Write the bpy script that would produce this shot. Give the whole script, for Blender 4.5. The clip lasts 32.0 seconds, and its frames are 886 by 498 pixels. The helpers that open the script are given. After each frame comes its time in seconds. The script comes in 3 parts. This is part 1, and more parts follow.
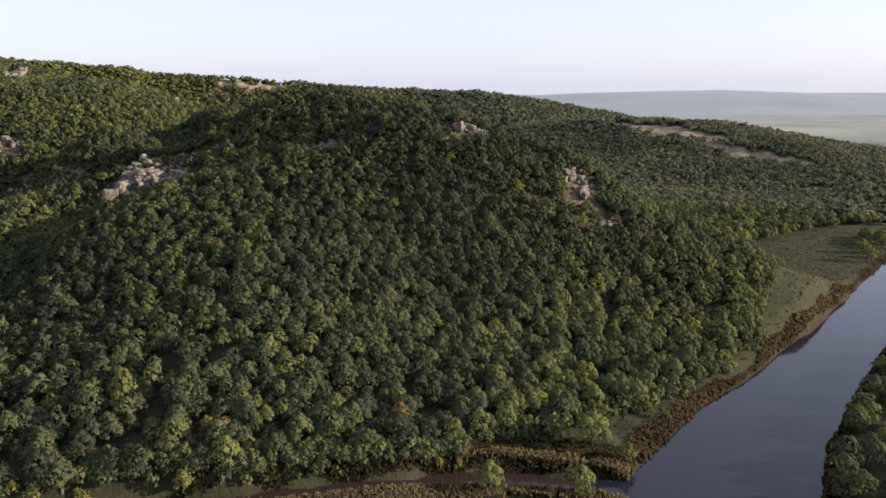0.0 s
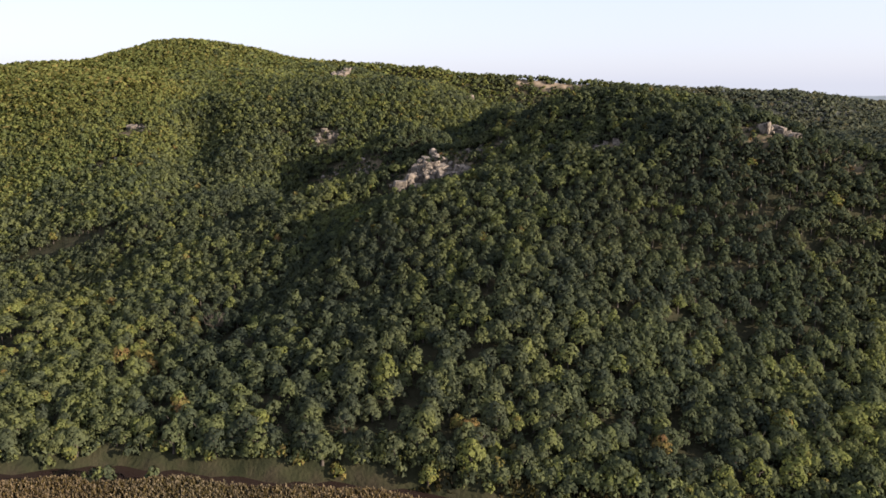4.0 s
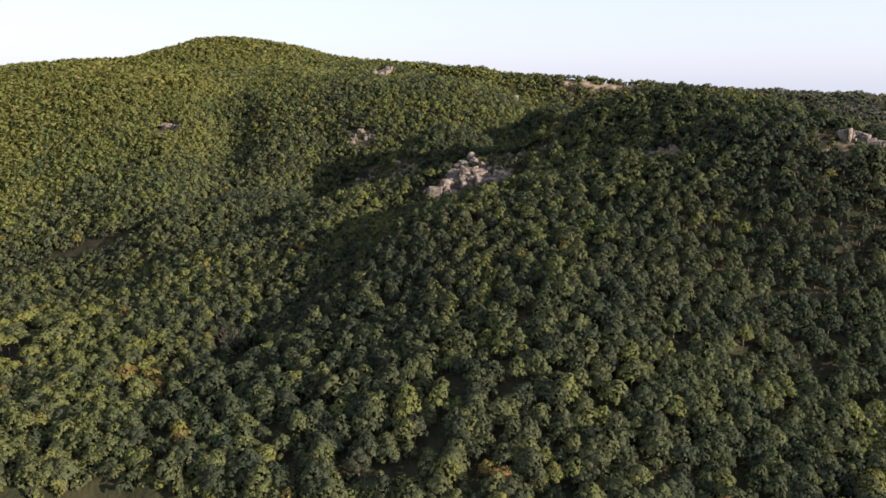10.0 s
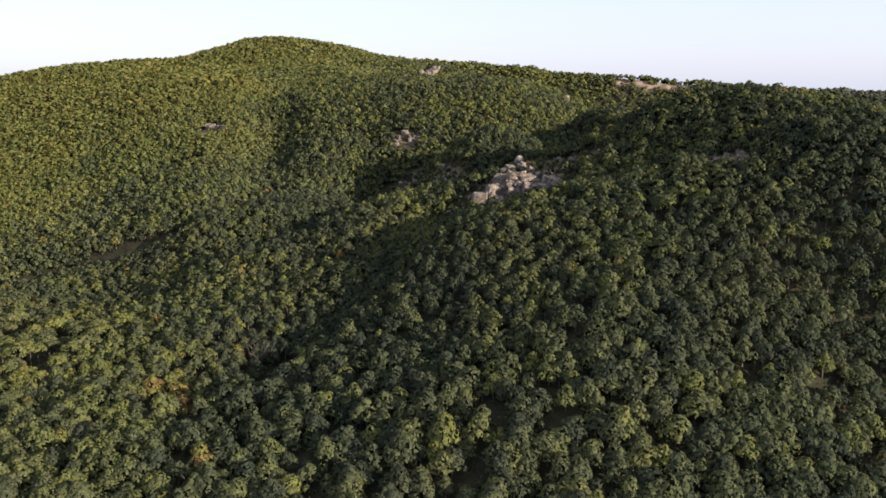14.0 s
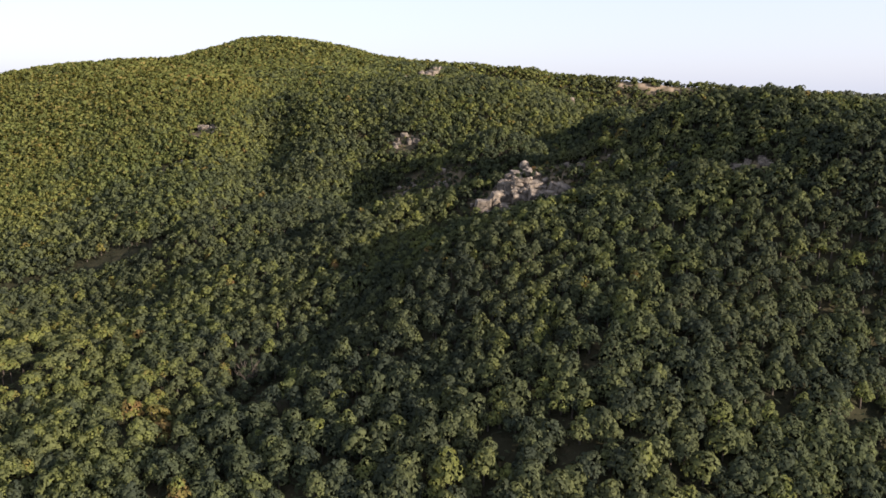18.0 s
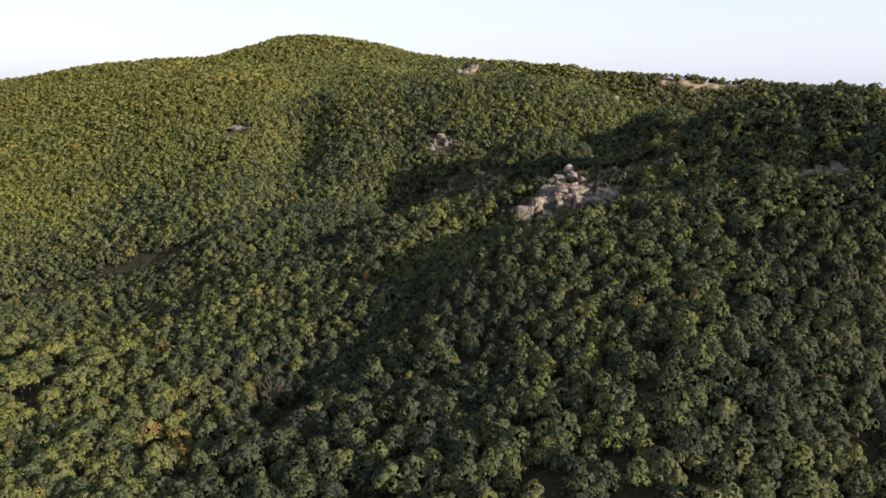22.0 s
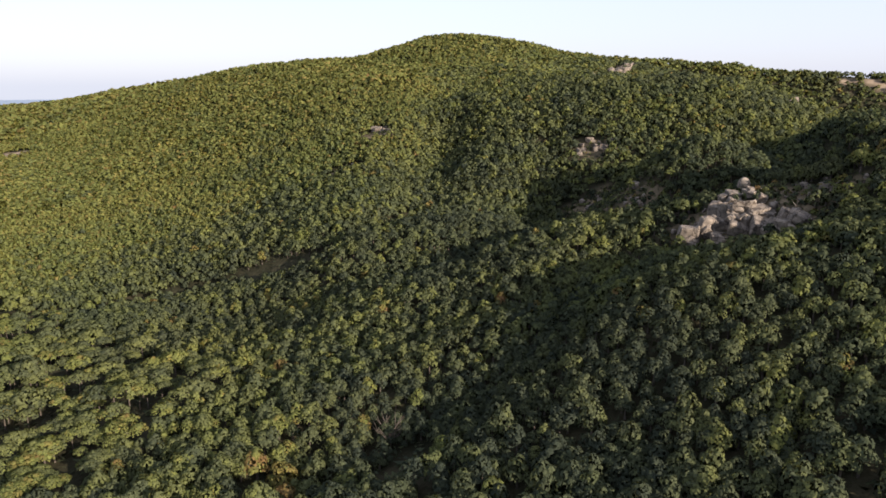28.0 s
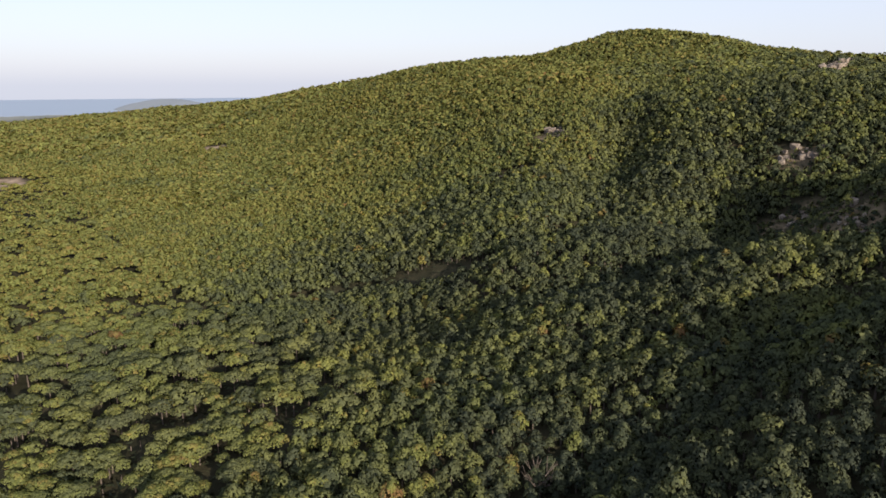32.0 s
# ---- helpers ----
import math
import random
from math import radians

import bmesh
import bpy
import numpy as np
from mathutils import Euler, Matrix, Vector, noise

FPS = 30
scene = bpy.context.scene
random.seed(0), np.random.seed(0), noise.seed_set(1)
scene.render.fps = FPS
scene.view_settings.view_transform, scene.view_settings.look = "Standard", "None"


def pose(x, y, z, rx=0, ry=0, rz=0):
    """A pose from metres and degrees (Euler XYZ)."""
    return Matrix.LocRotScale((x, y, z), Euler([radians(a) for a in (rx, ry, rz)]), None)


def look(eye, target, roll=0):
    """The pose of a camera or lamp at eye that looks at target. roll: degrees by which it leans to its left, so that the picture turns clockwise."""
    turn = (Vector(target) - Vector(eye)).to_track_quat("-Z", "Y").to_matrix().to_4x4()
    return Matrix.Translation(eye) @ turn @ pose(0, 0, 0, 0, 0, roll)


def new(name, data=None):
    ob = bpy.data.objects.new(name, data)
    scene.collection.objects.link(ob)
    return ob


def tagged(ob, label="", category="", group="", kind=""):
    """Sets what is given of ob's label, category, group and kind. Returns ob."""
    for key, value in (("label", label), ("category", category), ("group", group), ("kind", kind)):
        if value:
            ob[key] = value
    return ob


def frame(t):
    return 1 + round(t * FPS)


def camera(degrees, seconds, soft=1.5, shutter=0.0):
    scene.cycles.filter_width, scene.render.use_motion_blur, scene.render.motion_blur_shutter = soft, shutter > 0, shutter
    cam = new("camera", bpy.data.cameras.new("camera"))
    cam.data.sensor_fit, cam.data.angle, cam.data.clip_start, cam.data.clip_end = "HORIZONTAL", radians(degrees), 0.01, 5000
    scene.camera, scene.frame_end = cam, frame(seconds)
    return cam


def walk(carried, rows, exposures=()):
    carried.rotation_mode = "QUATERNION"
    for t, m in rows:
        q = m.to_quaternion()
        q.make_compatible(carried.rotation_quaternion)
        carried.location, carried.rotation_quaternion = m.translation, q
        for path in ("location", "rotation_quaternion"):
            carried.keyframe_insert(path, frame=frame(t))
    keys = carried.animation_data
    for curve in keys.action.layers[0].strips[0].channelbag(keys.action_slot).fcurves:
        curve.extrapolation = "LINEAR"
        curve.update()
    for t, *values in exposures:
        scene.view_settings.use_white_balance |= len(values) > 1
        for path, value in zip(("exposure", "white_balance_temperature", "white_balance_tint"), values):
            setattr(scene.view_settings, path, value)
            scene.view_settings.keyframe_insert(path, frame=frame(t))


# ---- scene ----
cam = camera(63.1, 32.0, soft=1.6)
PATH = [
    (0, (0.00, 0.00, 80.00), (-0.00, 97.53, 57.89), -0.23),
    (0.5, (0.32, 1.22, 79.78), (-4.44, 98.65, 57.77), -0.13),
    (1, (0.58, 2.52, 79.57), (-8.64, 99.65, 57.65), -0.05),
    (1.5, (0.79, 3.91, 79.37), (-13.25, 100.47, 57.47), 0.01),
    (2, (0.99, 5.39, 79.21), (-17.97, 101.11, 57.33), 0.03),
    (2.5, (1.13, 6.93, 79.08), (-22.71, 101.54, 57.19), -0.03),
    (3, (1.25, 8.46, 79.00), (-27.46, 101.72, 57.10), -0.11),
    (3.5, (1.32, 9.96, 78.93), (-32.21, 101.59, 57.03), -0.19),
    (4, (1.24, 11.42, 78.83), (-36.58, 101.36, 56.89), -0.27),
    (4.5, (1.01, 12.90, 78.77), (-39.81, 101.51, 56.82), -0.28),
    (6.5, (-0.38, 19.07, 78.67), (-41.14, 107.72, 56.73), -0.12),
    (7.5, (-1.23, 22.23, 78.64), (-41.83, 110.93, 56.67), -0.06),
    (8, (-1.67, 23.84, 78.64), (-42.19, 112.58, 56.67), -0.03),
    (8.5, (-2.18, 25.42, 78.64), (-42.60, 114.21, 56.69), 0.01),
    (9, (-2.75, 26.95, 78.63), (-43.39, 115.64, 56.68), 0.03),
    (9.5, (-3.32, 28.50, 78.62), (-45.22, 116.61, 56.67), 0.05),
    (10, (-3.91, 30.08, 78.60), (-47.30, 117.47, 56.66), 0.06),
    (11, (-5.15, 33.24, 78.55), (-51.57, 119.04, 56.57), 0.07),
    (11.5, (-5.78, 34.79, 78.53), (-53.68, 119.78, 56.54), 0.08),
    (12, (-6.44, 36.32, 78.52), (-55.41, 120.70, 56.54), 0.05),
    (12.5, (-7.13, 37.86, 78.52), (-56.18, 122.19, 56.54), 0.01),
    (13, (-7.83, 39.38, 78.54), (-56.83, 123.74, 56.57), -0.02),
    (14, (-9.18, 42.22, 78.56), (-58.26, 126.54, 56.62), 0.03),
    (14.5, (-9.94, 43.56, 78.55), (-59.00, 127.90, 56.63), 0.06),
    (16.5, (-13.43, 48.75, 78.41), (-62.65, 133.06, 56.75), 0.17),
    (18, (-16.08, 52.79, 78.39), (-65.06, 137.22, 56.65), 0.29),
    (19, (-17.87, 55.39, 78.48), (-66.85, 139.80, 56.69), 0.24),
    (20, (-19.66, 57.93, 78.66), (-68.62, 142.34, 56.80), 0.15),
    (20.5, (-20.57, 59.23, 78.75), (-69.85, 143.44, 56.85), 0.11),
    (21, (-21.50, 60.57, 78.84), (-72.08, 143.99, 56.89), 0.07),
    (22, (-23.31, 63.36, 78.95), (-76.43, 145.16, 56.91), 0.01),
    (23, (-25.07, 66.20, 79.00), (-80.85, 146.23, 56.98), -0.04),
    (24, (-27.00, 69.07, 79.08), (-85.32, 147.24, 56.99), -0.12),
    (25, (-29.18, 71.99, 79.14), (-89.73, 148.45, 57.03), -0.10),
    (25.5, (-30.37, 73.49, 79.11), (-92.02, 149.06, 57.00), -0.08),
    (27.5, (-35.45, 79.75, 78.81), (-101.98, 151.08, 56.79), -0.06),
    (28, (-36.75, 81.33, 78.73), (-104.89, 151.13, 56.71), -0.04),
    (28.5, (-38.05, 82.92, 78.67), (-107.77, 151.14, 56.64), -0.04),
    (29, (-39.38, 84.48, 78.61), (-110.66, 151.05, 56.57), -0.05),
    (29.5, (-40.75, 86.01, 78.57), (-113.65, 150.82, 56.55), -0.04),
    (30, (-42.19, 87.50, 78.54), (-117.01, 150.09, 56.52), -0.05),
    (30.5, (-43.72, 89.00, 78.52), (-120.63, 148.98, 56.46), -0.07),
    (31, (-45.27, 90.53, 78.52), (-124.20, 147.84, 56.44), -0.09),
    (31.5, (-46.88, 92.12, 78.54), (-127.72, 146.67, 56.44), -0.08),
    (32, (-48.52, 93.72, 78.57), (-131.36, 145.18, 56.45), -0.08),
]
walk(cam, [(t, look(eye, target, roll)) for t, eye, target, roll in PATH],
     [(t, stops, 6250, 17) for t, stops in ((0, 1.17), (4, 1.2), (12, 1.21), (22, 1.21), (28, 1.18), (32, 1.0))])

# ---- light ----
SUN_AZ, SUN_EL = 93.5, 17.0  # degrees clockwise from +y, and above the horizon
world = bpy.data.worlds.new("world")
scene.world = world
world.use_nodes = True
wn = world.node_tree
sky = wn.nodes.new("ShaderNodeTexSky")
sky.sky_type, sky.sun_disc = "NISHITA", False
sky.sun_elevation, sky.sun_rotation = radians(SUN_EL), radians(SUN_AZ)
sky.air_density, sky.dust_density, sky.ozone_density, sky.altitude = 1.0, 1.5, 1.0, 80
wn.nodes["Background"].inputs[1].default_value = 0.122
veil = wn.nodes.new("ShaderNodeMix")  # thin even haze over the whole sky
veil.data_type = "RGBA"
veil.inputs[0].default_value, veil.inputs[7].default_value = 0.75, (3.0, 3.2, 3.65, 1)
wn.links.new(sky.outputs[0], veil.inputs[6])
wn.links.new(veil.outputs[2], wn.nodes["Background"].inputs[0])
sun_data = bpy.data.lights.new("sun", "SUN")
sun_data.energy, sun_data.angle, sun_data.color = 5.0, radians(0.6), (1.0, 0.86, 0.67)
sun = new("sun", sun_data)
saz, sel = radians(SUN_AZ), radians(SUN_EL)
sun_way = Vector((math.sin(saz) * math.cos(sel), math.cos(saz) * math.cos(sel), math.sin(sel)))
sun.matrix_world = look(sun_way * 300, (0, 0, 0))

# ---- materials ----


def material(name, rough=0.8):
    m = bpy.data.materials.new(name)
    m.use_nodes = True
    return m, m.node_tree, m.node_tree.nodes["Principled BSDF"]


def add(nt, kind, **inputs):
    n = nt.nodes.new(kind)
    for k, v in inputs.items():
        n.inputs[k].default_value = v
    return n


def ramp(nt, source, stops):
    n = nt.nodes.new("ShaderNodeValToRGB")
    els = n.color_ramp.elements
    els[0].position, els[0].color = stops[0][0], (*stops[0][1], 1)
    els[1].position, els[1].color = stops[-1][0], (*stops[-1][1], 1)
    for p, c in stops[1:-1]:
        els.new(p).color = (*c, 1)
    nt.links.new(source, n.inputs[0])
    return n


def mixed(nt, fac, a, b, how="MIX"):
    n = nt.nodes.new("ShaderNodeMix")
    n.data_type, n.blend_type = "RGBA", how
    for value, i in ((fac, 0), (a, 6), (b, 7)):
        if isinstance(value, (int, float)):
            n.inputs[i].default_value = value
        elif isinstance(value, tuple):
            n.inputs[i].default_value = (*value, 1)
        else:
            nt.links.new(value, n.inputs[i])
    return n.outputs[2]


def noise_at(nt, scale, detail=4.0):
    n = add(nt, "ShaderNodeTexNoise", Scale=scale, Detail=detail)
    g = nt.nodes.new("ShaderNodeNewGeometry")
    nt.links.new(g.outputs["Position"], n.inputs["Vector"])
    return n.outputs["Fac"]


def foliage(name, stops, glow=0.25):
    """Leaves: hue by the tone set for each tree, with a shift from leaf clump to leaf clump."""
    m, nt, bsdf = material(name)
    nt.nodes.remove(bsdf)
    tone = nt.nodes.new("ShaderNodeAttribute")
    tone.attribute_name = "tone"
    base = ramp(nt, tone.outputs["Fac"], stops).outputs[0]
    g = nt.nodes.new("ShaderNodeNewGeometry")
    light = ramp(nt, g.outputs["Random Per Island"], [(0.0, (0.78, 0.8, 0.76)), (1.0, (1.15, 1.15, 1.1))]).outputs[0]
    base = mixed(nt, 1.0, base, light, "MULTIPLY")
    patch = ramp(nt, noise_at(nt, 0.02, 2.0), [(0.3, (0.85, 0.9, 0.9)), (0.7, (1.12, 1.08, 1.0))]).outputs[0]
    base = mixed(nt, 1.0, base, patch, "MULTIPLY")
    dif, tra, mix = nt.nodes.new("ShaderNodeBsdfDiffuse"), nt.nodes.new("ShaderNodeBsdfTranslucent"), nt.nodes.new("ShaderNodeMixShader")
    mix.inputs[0].default_value = glow
    nt.links.new(base, dif.inputs[0])
    nt.links.new(mixed(nt, 1.0, base, (1.15, 1.15, 0.8), "MULTIPLY"), tra.inputs[0])
    nt.links.new(dif.outputs[0], mix.inputs[1])
    nt.links.new(tra.outputs[0], mix.inputs[2])
    nt.links.new(mix.outputs[0], nt.nodes["Material Output"].inputs[0])
    facing, turned = nt.nodes.new("ShaderNodeAttribute"), nt.nodes.new("ShaderNodeVectorTransform")  # leaf clumps shade as one rounded mass
    facing.attribute_name = "facing"
    turned.vector_type, turned.convert_from, turned.convert_to = "NORMAL", "OBJECT", "WORLD"
    nt.links.new(facing.outputs["Vector"], turned.inputs[0])
    for shader in (dif, tra):
        nt.links.new(turned.outputs[0], shader.inputs["Normal"])
    return m


LEAVES = foliage("oak_leaves", [(0.0, (0.048, 0.059, 0.046)), (0.35, (0.092, 0.106, 0.06)), (0.6, (0.136, 0.15, 0.064)), (0.74, (0.16, 0.178, 0.06)),
                                (0.85, (0.19, 0.16, 0.06)), (0.95, (0.185, 0.132, 0.06)), (1.0, (0.175, 0.106, 0.056))], 0.42)

# leaf colours lightened and greyed to paint in the haze of distance
HAZED_LEAVES = foliage("haze_tinted_leaves", [(0.0, (0.085, 0.096, 0.08)), (0.4, (0.115, 0.126, 0.095)), (0.75, (0.15, 0.152, 0.1)), (1.0, (0.16, 0.13, 0.09))], 0.42)


def plain(name, colours, scale, rough=0.85, bump=0.0):
    m, nt, bsdf = material(name)
    base = ramp(nt, noise_at(nt, scale, 6.0), colours).outputs[0]
    nt.links.new(base, bsdf.inputs["Base Color"])
    bsdf.inputs["Roughness"].default_value = rough
    bsdf.inputs["Specular IOR Level"].default_value = 0.2
    if bump:
        b = add(nt, "ShaderNodeBump", Strength=bump, Distance=0.3)
        nt.links.new(noise_at(nt, scale * 4, 6.0), b.inputs["Height"])
        nt.links.new(b.outputs[0], bsdf.inputs["Normal"])
    return m




def ground_material():
    """Leaf litter under the trees, with meadow green, dry grass and far farmland with haze painted in, where the land
    carries them.
    """
    m, nt, bsdf = material("hillside_soil")
    base = ramp(nt, noise_at(nt, 0.12, 6.0), [(0.3, (0.018, 0.019, 0.011)), (0.5, (0.032, 0.031, 0.018)), (0.7, (0.05, 0.044, 0.026))]).outputs[0]
    for name, stops, scale in (("meadow", [(0.3, (0.022, 0.025, 0.013)), (0.5, (0.036, 0.037, 0.019)), (0.62, (0.044, 0.041, 0.023)), (0.78, (0.062, 0.053, 0.033))], 0.22),
                               ("dry", [(0.3, (0.055, 0.047, 0.03)), (0.5, (0.105, 0.085, 0.054)), (0.7, (0.18, 0.142, 0.092))], 0.35),
                               ("straw", [(0.3, (0.11, 0.09, 0.062)), (0.5, (0.2, 0.155, 0.11)), (0.7, (0.3, 0.235, 0.17))], 0.12),
                               ("mud", [(0.3, (0.022, 0.016, 0.012)), (0.6, (0.04, 0.03, 0.022)), (0.75, (0.06, 0.046, 0.033))], 0.5),
                               # far farmland, its colour paled and greyed to paint in distance haze
                               ("hazed_fields", [(0.3, (0.15, 0.17, 0.155)), (0.5, (0.2, 0.215, 0.195)), (0.7, (0.26, 0.26, 0.22))], 0.006)):
        at = nt.nodes.new("ShaderNodeAttribute")
        at.attribute_name = name
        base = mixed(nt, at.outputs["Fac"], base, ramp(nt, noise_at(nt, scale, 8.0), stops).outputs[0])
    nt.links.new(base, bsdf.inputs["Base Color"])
    bsdf.inputs["Roughness"].default_value, bsdf.inputs["Specular IOR Level"].default_value = 0.95, 0.05
    b = add(nt, "ShaderNodeBump", Strength=0.7, Distance=0.4)
    nt.links.new(noise_at(nt, 1.2, 6.0), b.inputs["Height"])
    nt.links.new(b.outputs[0], bsdf.inputs["Normal"])
    return m


GROUND = ground_material()
REED = foliage("dry_reed", [(0.0, (0.13, 0.1, 0.068)), (0.5, (0.19, 0.148, 0.1)), (1.0, (0.24, 0.19, 0.13))], 0.45)
FRINGE = foliage("brown_reed", [(0.0, (0.06, 0.045, 0.03)), (1.0, (0.13, 0.1, 0.066))], 0.4)
GRASS = foliage("rough_grass", [(0.0, (0.045, 0.055, 0.026)), (1.0, (0.085, 0.082, 0.044))], 0.5)
BANK = foliage("bank_grass", [(0.0, (0.05, 0.05, 0.026)), (0.6, (0.085, 0.075, 0.042)), (1.0, (0.14, 0.112, 0.07))], 0.45)
BARK = plain("bark", [(0.3, (0.04, 0.033, 0.026)), (0.7, (0.095, 0.08, 0.065))], 1.5)
ROCK = plain("granite", [(0.3, (0.06, 0.052, 0.045)), (0.42, (0.125, 0.107, 0.09)), (0.58, (0.2, 0.17, 0.137)), (0.75, (0.3, 0.252, 0.2))], 0.6, 0.9, 0.9)

rnt, rbs = ROCK.node_tree, ROCK.node_tree.nodes["Principled BSDF"]
joints = rnt.nodes.new("ShaderNodeTexVoronoi")
joints.feature = "DISTANCE_TO_EDGE"
joints.inputs["Scale"].default_value = 0.42
where = rnt.nodes.new("ShaderNodeNewGeometry")
bent = rnt.nodes.new("ShaderNodeVectorMath")
bent.operation = "MULTIPLY"
bent.inputs[1].default_value = (1.0, 1.0, 0.55)
rnt.links.new(where.outputs["Position"], bent.inputs[0])
wobble = add(rnt, "ShaderNodeTexNoise", Scale=0.5, Detail=3.0)
rnt.links.new(where.outputs["Position"], wobble.inputs["Vector"])
shifted = rnt.nodes.new("ShaderNodeVectorMath")
shifted.operation = "MULTIPLY_ADD"
shifted.inputs[1].default_value = (3.0, 3.0, 3.0)
rnt.links.new(wobble.outputs["Color"], shifted.inputs[0])
rnt.links.new(bent.outputs[0], shifted.inputs[2])
rnt.links.new(shifted.outputs[0], joints.inputs["Vector"])
crack = ramp(rnt, joints.outputs["Distance"], [(0.0, (0.3, 0.27, 0.25)), (0.06, (1.0, 1.0, 1.0))]).outputs[0]
old = rbs.inputs["Base Color"].links[0].from_socket
rnt.links.new(mixed(rnt, 1.0, old, crack, "MULTIPLY"), rbs.inputs["Base Color"])


def water(name, colour, rough_by, ripple):
    m, nt, bsdf = material(name)
    bsdf.inputs["Base Color"].default_value = (*colour, 1)
    bsdf.inputs["Roughness"].default_value = rough_by
    bsdf.inputs["IOR"].default_value = 1.33
    b = add(nt, "ShaderNodeBump", Strength=ripple, Distance=0.1)
    nt.links.new(noise_at(nt, 0.8, 4.0), b.inputs["Height"])
    nt.links.new(b.outputs[0], bsdf.inputs["Normal"])
    return m


WATER = water("river_water", (0.01, 0.012, 0.018), 0.06, 0.06)
BROOK = water("brown_creek_water", (0.026, 0.017, 0.014), 0.12, 0.06)
SEA = water("sea_water", (0.2, 0.255, 0.32), 0.45, 0.4)
# distance haze put into a blue-grey colour with a faint glow
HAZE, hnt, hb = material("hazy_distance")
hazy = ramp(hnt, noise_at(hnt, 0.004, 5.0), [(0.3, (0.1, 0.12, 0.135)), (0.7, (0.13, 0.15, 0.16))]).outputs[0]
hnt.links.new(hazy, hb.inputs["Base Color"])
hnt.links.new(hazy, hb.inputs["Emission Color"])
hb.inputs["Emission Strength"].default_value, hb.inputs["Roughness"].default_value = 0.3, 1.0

# ---- the lie of the land ----
# centre x, y, half lengths, turn and height of each knoll, spur and ridge
HILLS = [
    (-19, 276, 80, 40, -0.25, 59.4),
    (-104, 265, 72, 31, 0.36, 29.2),
    (-160, 404, 104, 91, 0.13, 48.1),
    (-298, 536, 166, 118, 0.56, 69.3),
    (-502, 574, 170, 125, 0.67, 97.7),
    (-324, 366, 177, 105, 0.3, 39.1),
    (-210, 228, 110, 66, -0.37, 23.1),
    (-680, 421, 334, 86, -0.14, 49.8),
    (-1039, 407, 399, 245, -0.12, 41),
    (-179, 1023, 483, 46, 0.34, 72.7),
    (252, 845, 308, 132, -1.1, 35.4),
    (-629, 875, 312, 215, -0.05, 74.9),
    (113, 382, 92, 110, -0.8, -7.6),
    (-44, 206, 62, 45, 0.25, 27.8),
    (-1560, 185, 535, 343, -0.13, 19.6),
    (29, 240, 110, 24, 0.15, 23),
]
# smaller swells, saddles and hollows, and the far shore hills
SWELLS = [
    (-917, 2610, 882, 368, 0.15, 39.8),
    (-7, 272, 22, 11, -1.15, 2.2),
    (-96, 330, 19, 37, 0.84, 33),
    (46, 244, 18, 8, -0.23, 6.2),
    (-80, 327, 19, 47, -0.07, -1.7),
    (105, 313, 46, 88, 0.27, 2.7),
    (170, 467, 95, 62, 0.39, -8.1),
    (-115, 289, 39, 39, -0.34, -6.7),
    (-32, 435, 81, 52, -0.02, 4.1),
    (-94, 218, 55, 23, 0.6, 13.2),
    (-56, 157, 49, 16, 0.38, 3.3),
    (-220, 184, 65, 27, 0.13, -8.6),
    (59, 213, 31, 23, 0.87, -2.3),
    (-109, 266, 11, 16, 0.2, 3.7),
    (-140, 306, 29, 23, 0.36, 30.1),
]
# the line between the foot of the wooded slopes and the river flats
FOOT = [(-1600, 40), (-400, 66), (-200, 86), (-138, 97), (-97, 113), (-62, 124), (-40, 131), (-23, 138), (6, 143), (27, 155), (50, 166), (74, 188), (96, 211),
        (115, 242), (127, 272), (136, 320), (150, 350), (215, 398), (330, 440), (500, 530), (1400, 700)]
# dry and rocky openings in the wood: centre and half lengths
OPENINGS = [(-108, 250, 12, 8), (-93, 249, 9, 6), (-110, 263, 8, 6), (-182, 307, 10, 10), (-168, 293, 11, 11), (-152, 280, 11, 11), (-135, 269, 11, 10), (-120, 268, 8, 6), (-95, 261, 8, 6), (-85, 263, 6, 4),
            (-60, 251, 4, 3), (-40, 243, 7, 5), (8, 243, 9, 6), (30, 242, 5, 3), (46, 238, 6, 4), (54, 233, 4, 3), (-299, 526, 8, 9), (-291, 503, 9, 13), (-284, 482, 8, 13), (-264, 436, 8, 10),
            (-312, 316, 10, 8), (-300, 285, 9, 8), (-296, 272, 5, 5), (-296, 258, 4, 5), (-200, 334, 9, 6), (-150, 415, 8, 8), (-1073, 146, 8, 5)]
# straw-coloured fields and bare ground farther off
FIELDS = [(214, 856, 12, 30), (228, 816, 16, 36), (242, 776, 20, 38), (256, 742, 17, 28), (270, 724, 11, 18), (258, 684, 10, 20), (268, 652, 13, 20), (281, 638, 12, 17), (291, 616, 11, 16), (301, 598, 8, 11), (271, 522, 10, 10),
          (-286, 973, 10, 6), (-262, 981, 14, 7), (-238, 992, 14, 7), (-216, 1003, 10, 6), (-720, 265, 18, 10), (-678, 101, 30, 12), (-780, 160, 14, 5), (-900, 200, 14, 6)]
RIVER = [(5, -400), (16, -100), (38, 60), (56, 130), (75, 158), (100, 186), (122, 212), (150, 242), (180, 276), (225, 325), (300, 400), (420, 470), (800, 520), (2500, 600)]
RIVER_HALF = [15, 15, 17, 17.5, 14.5, 12.5, 11.5, 12, 13, 14, 14, 14, 14, 14]
CREEK = [(-260, 60), (-180, 84), (-133, 100), (-119, 110), (-104, 114), (-81, 119), (-62, 125), (-40, 127), (-22, 131), (-8, 133.5), (8, 135.5), (30, 133), (48, 128)]


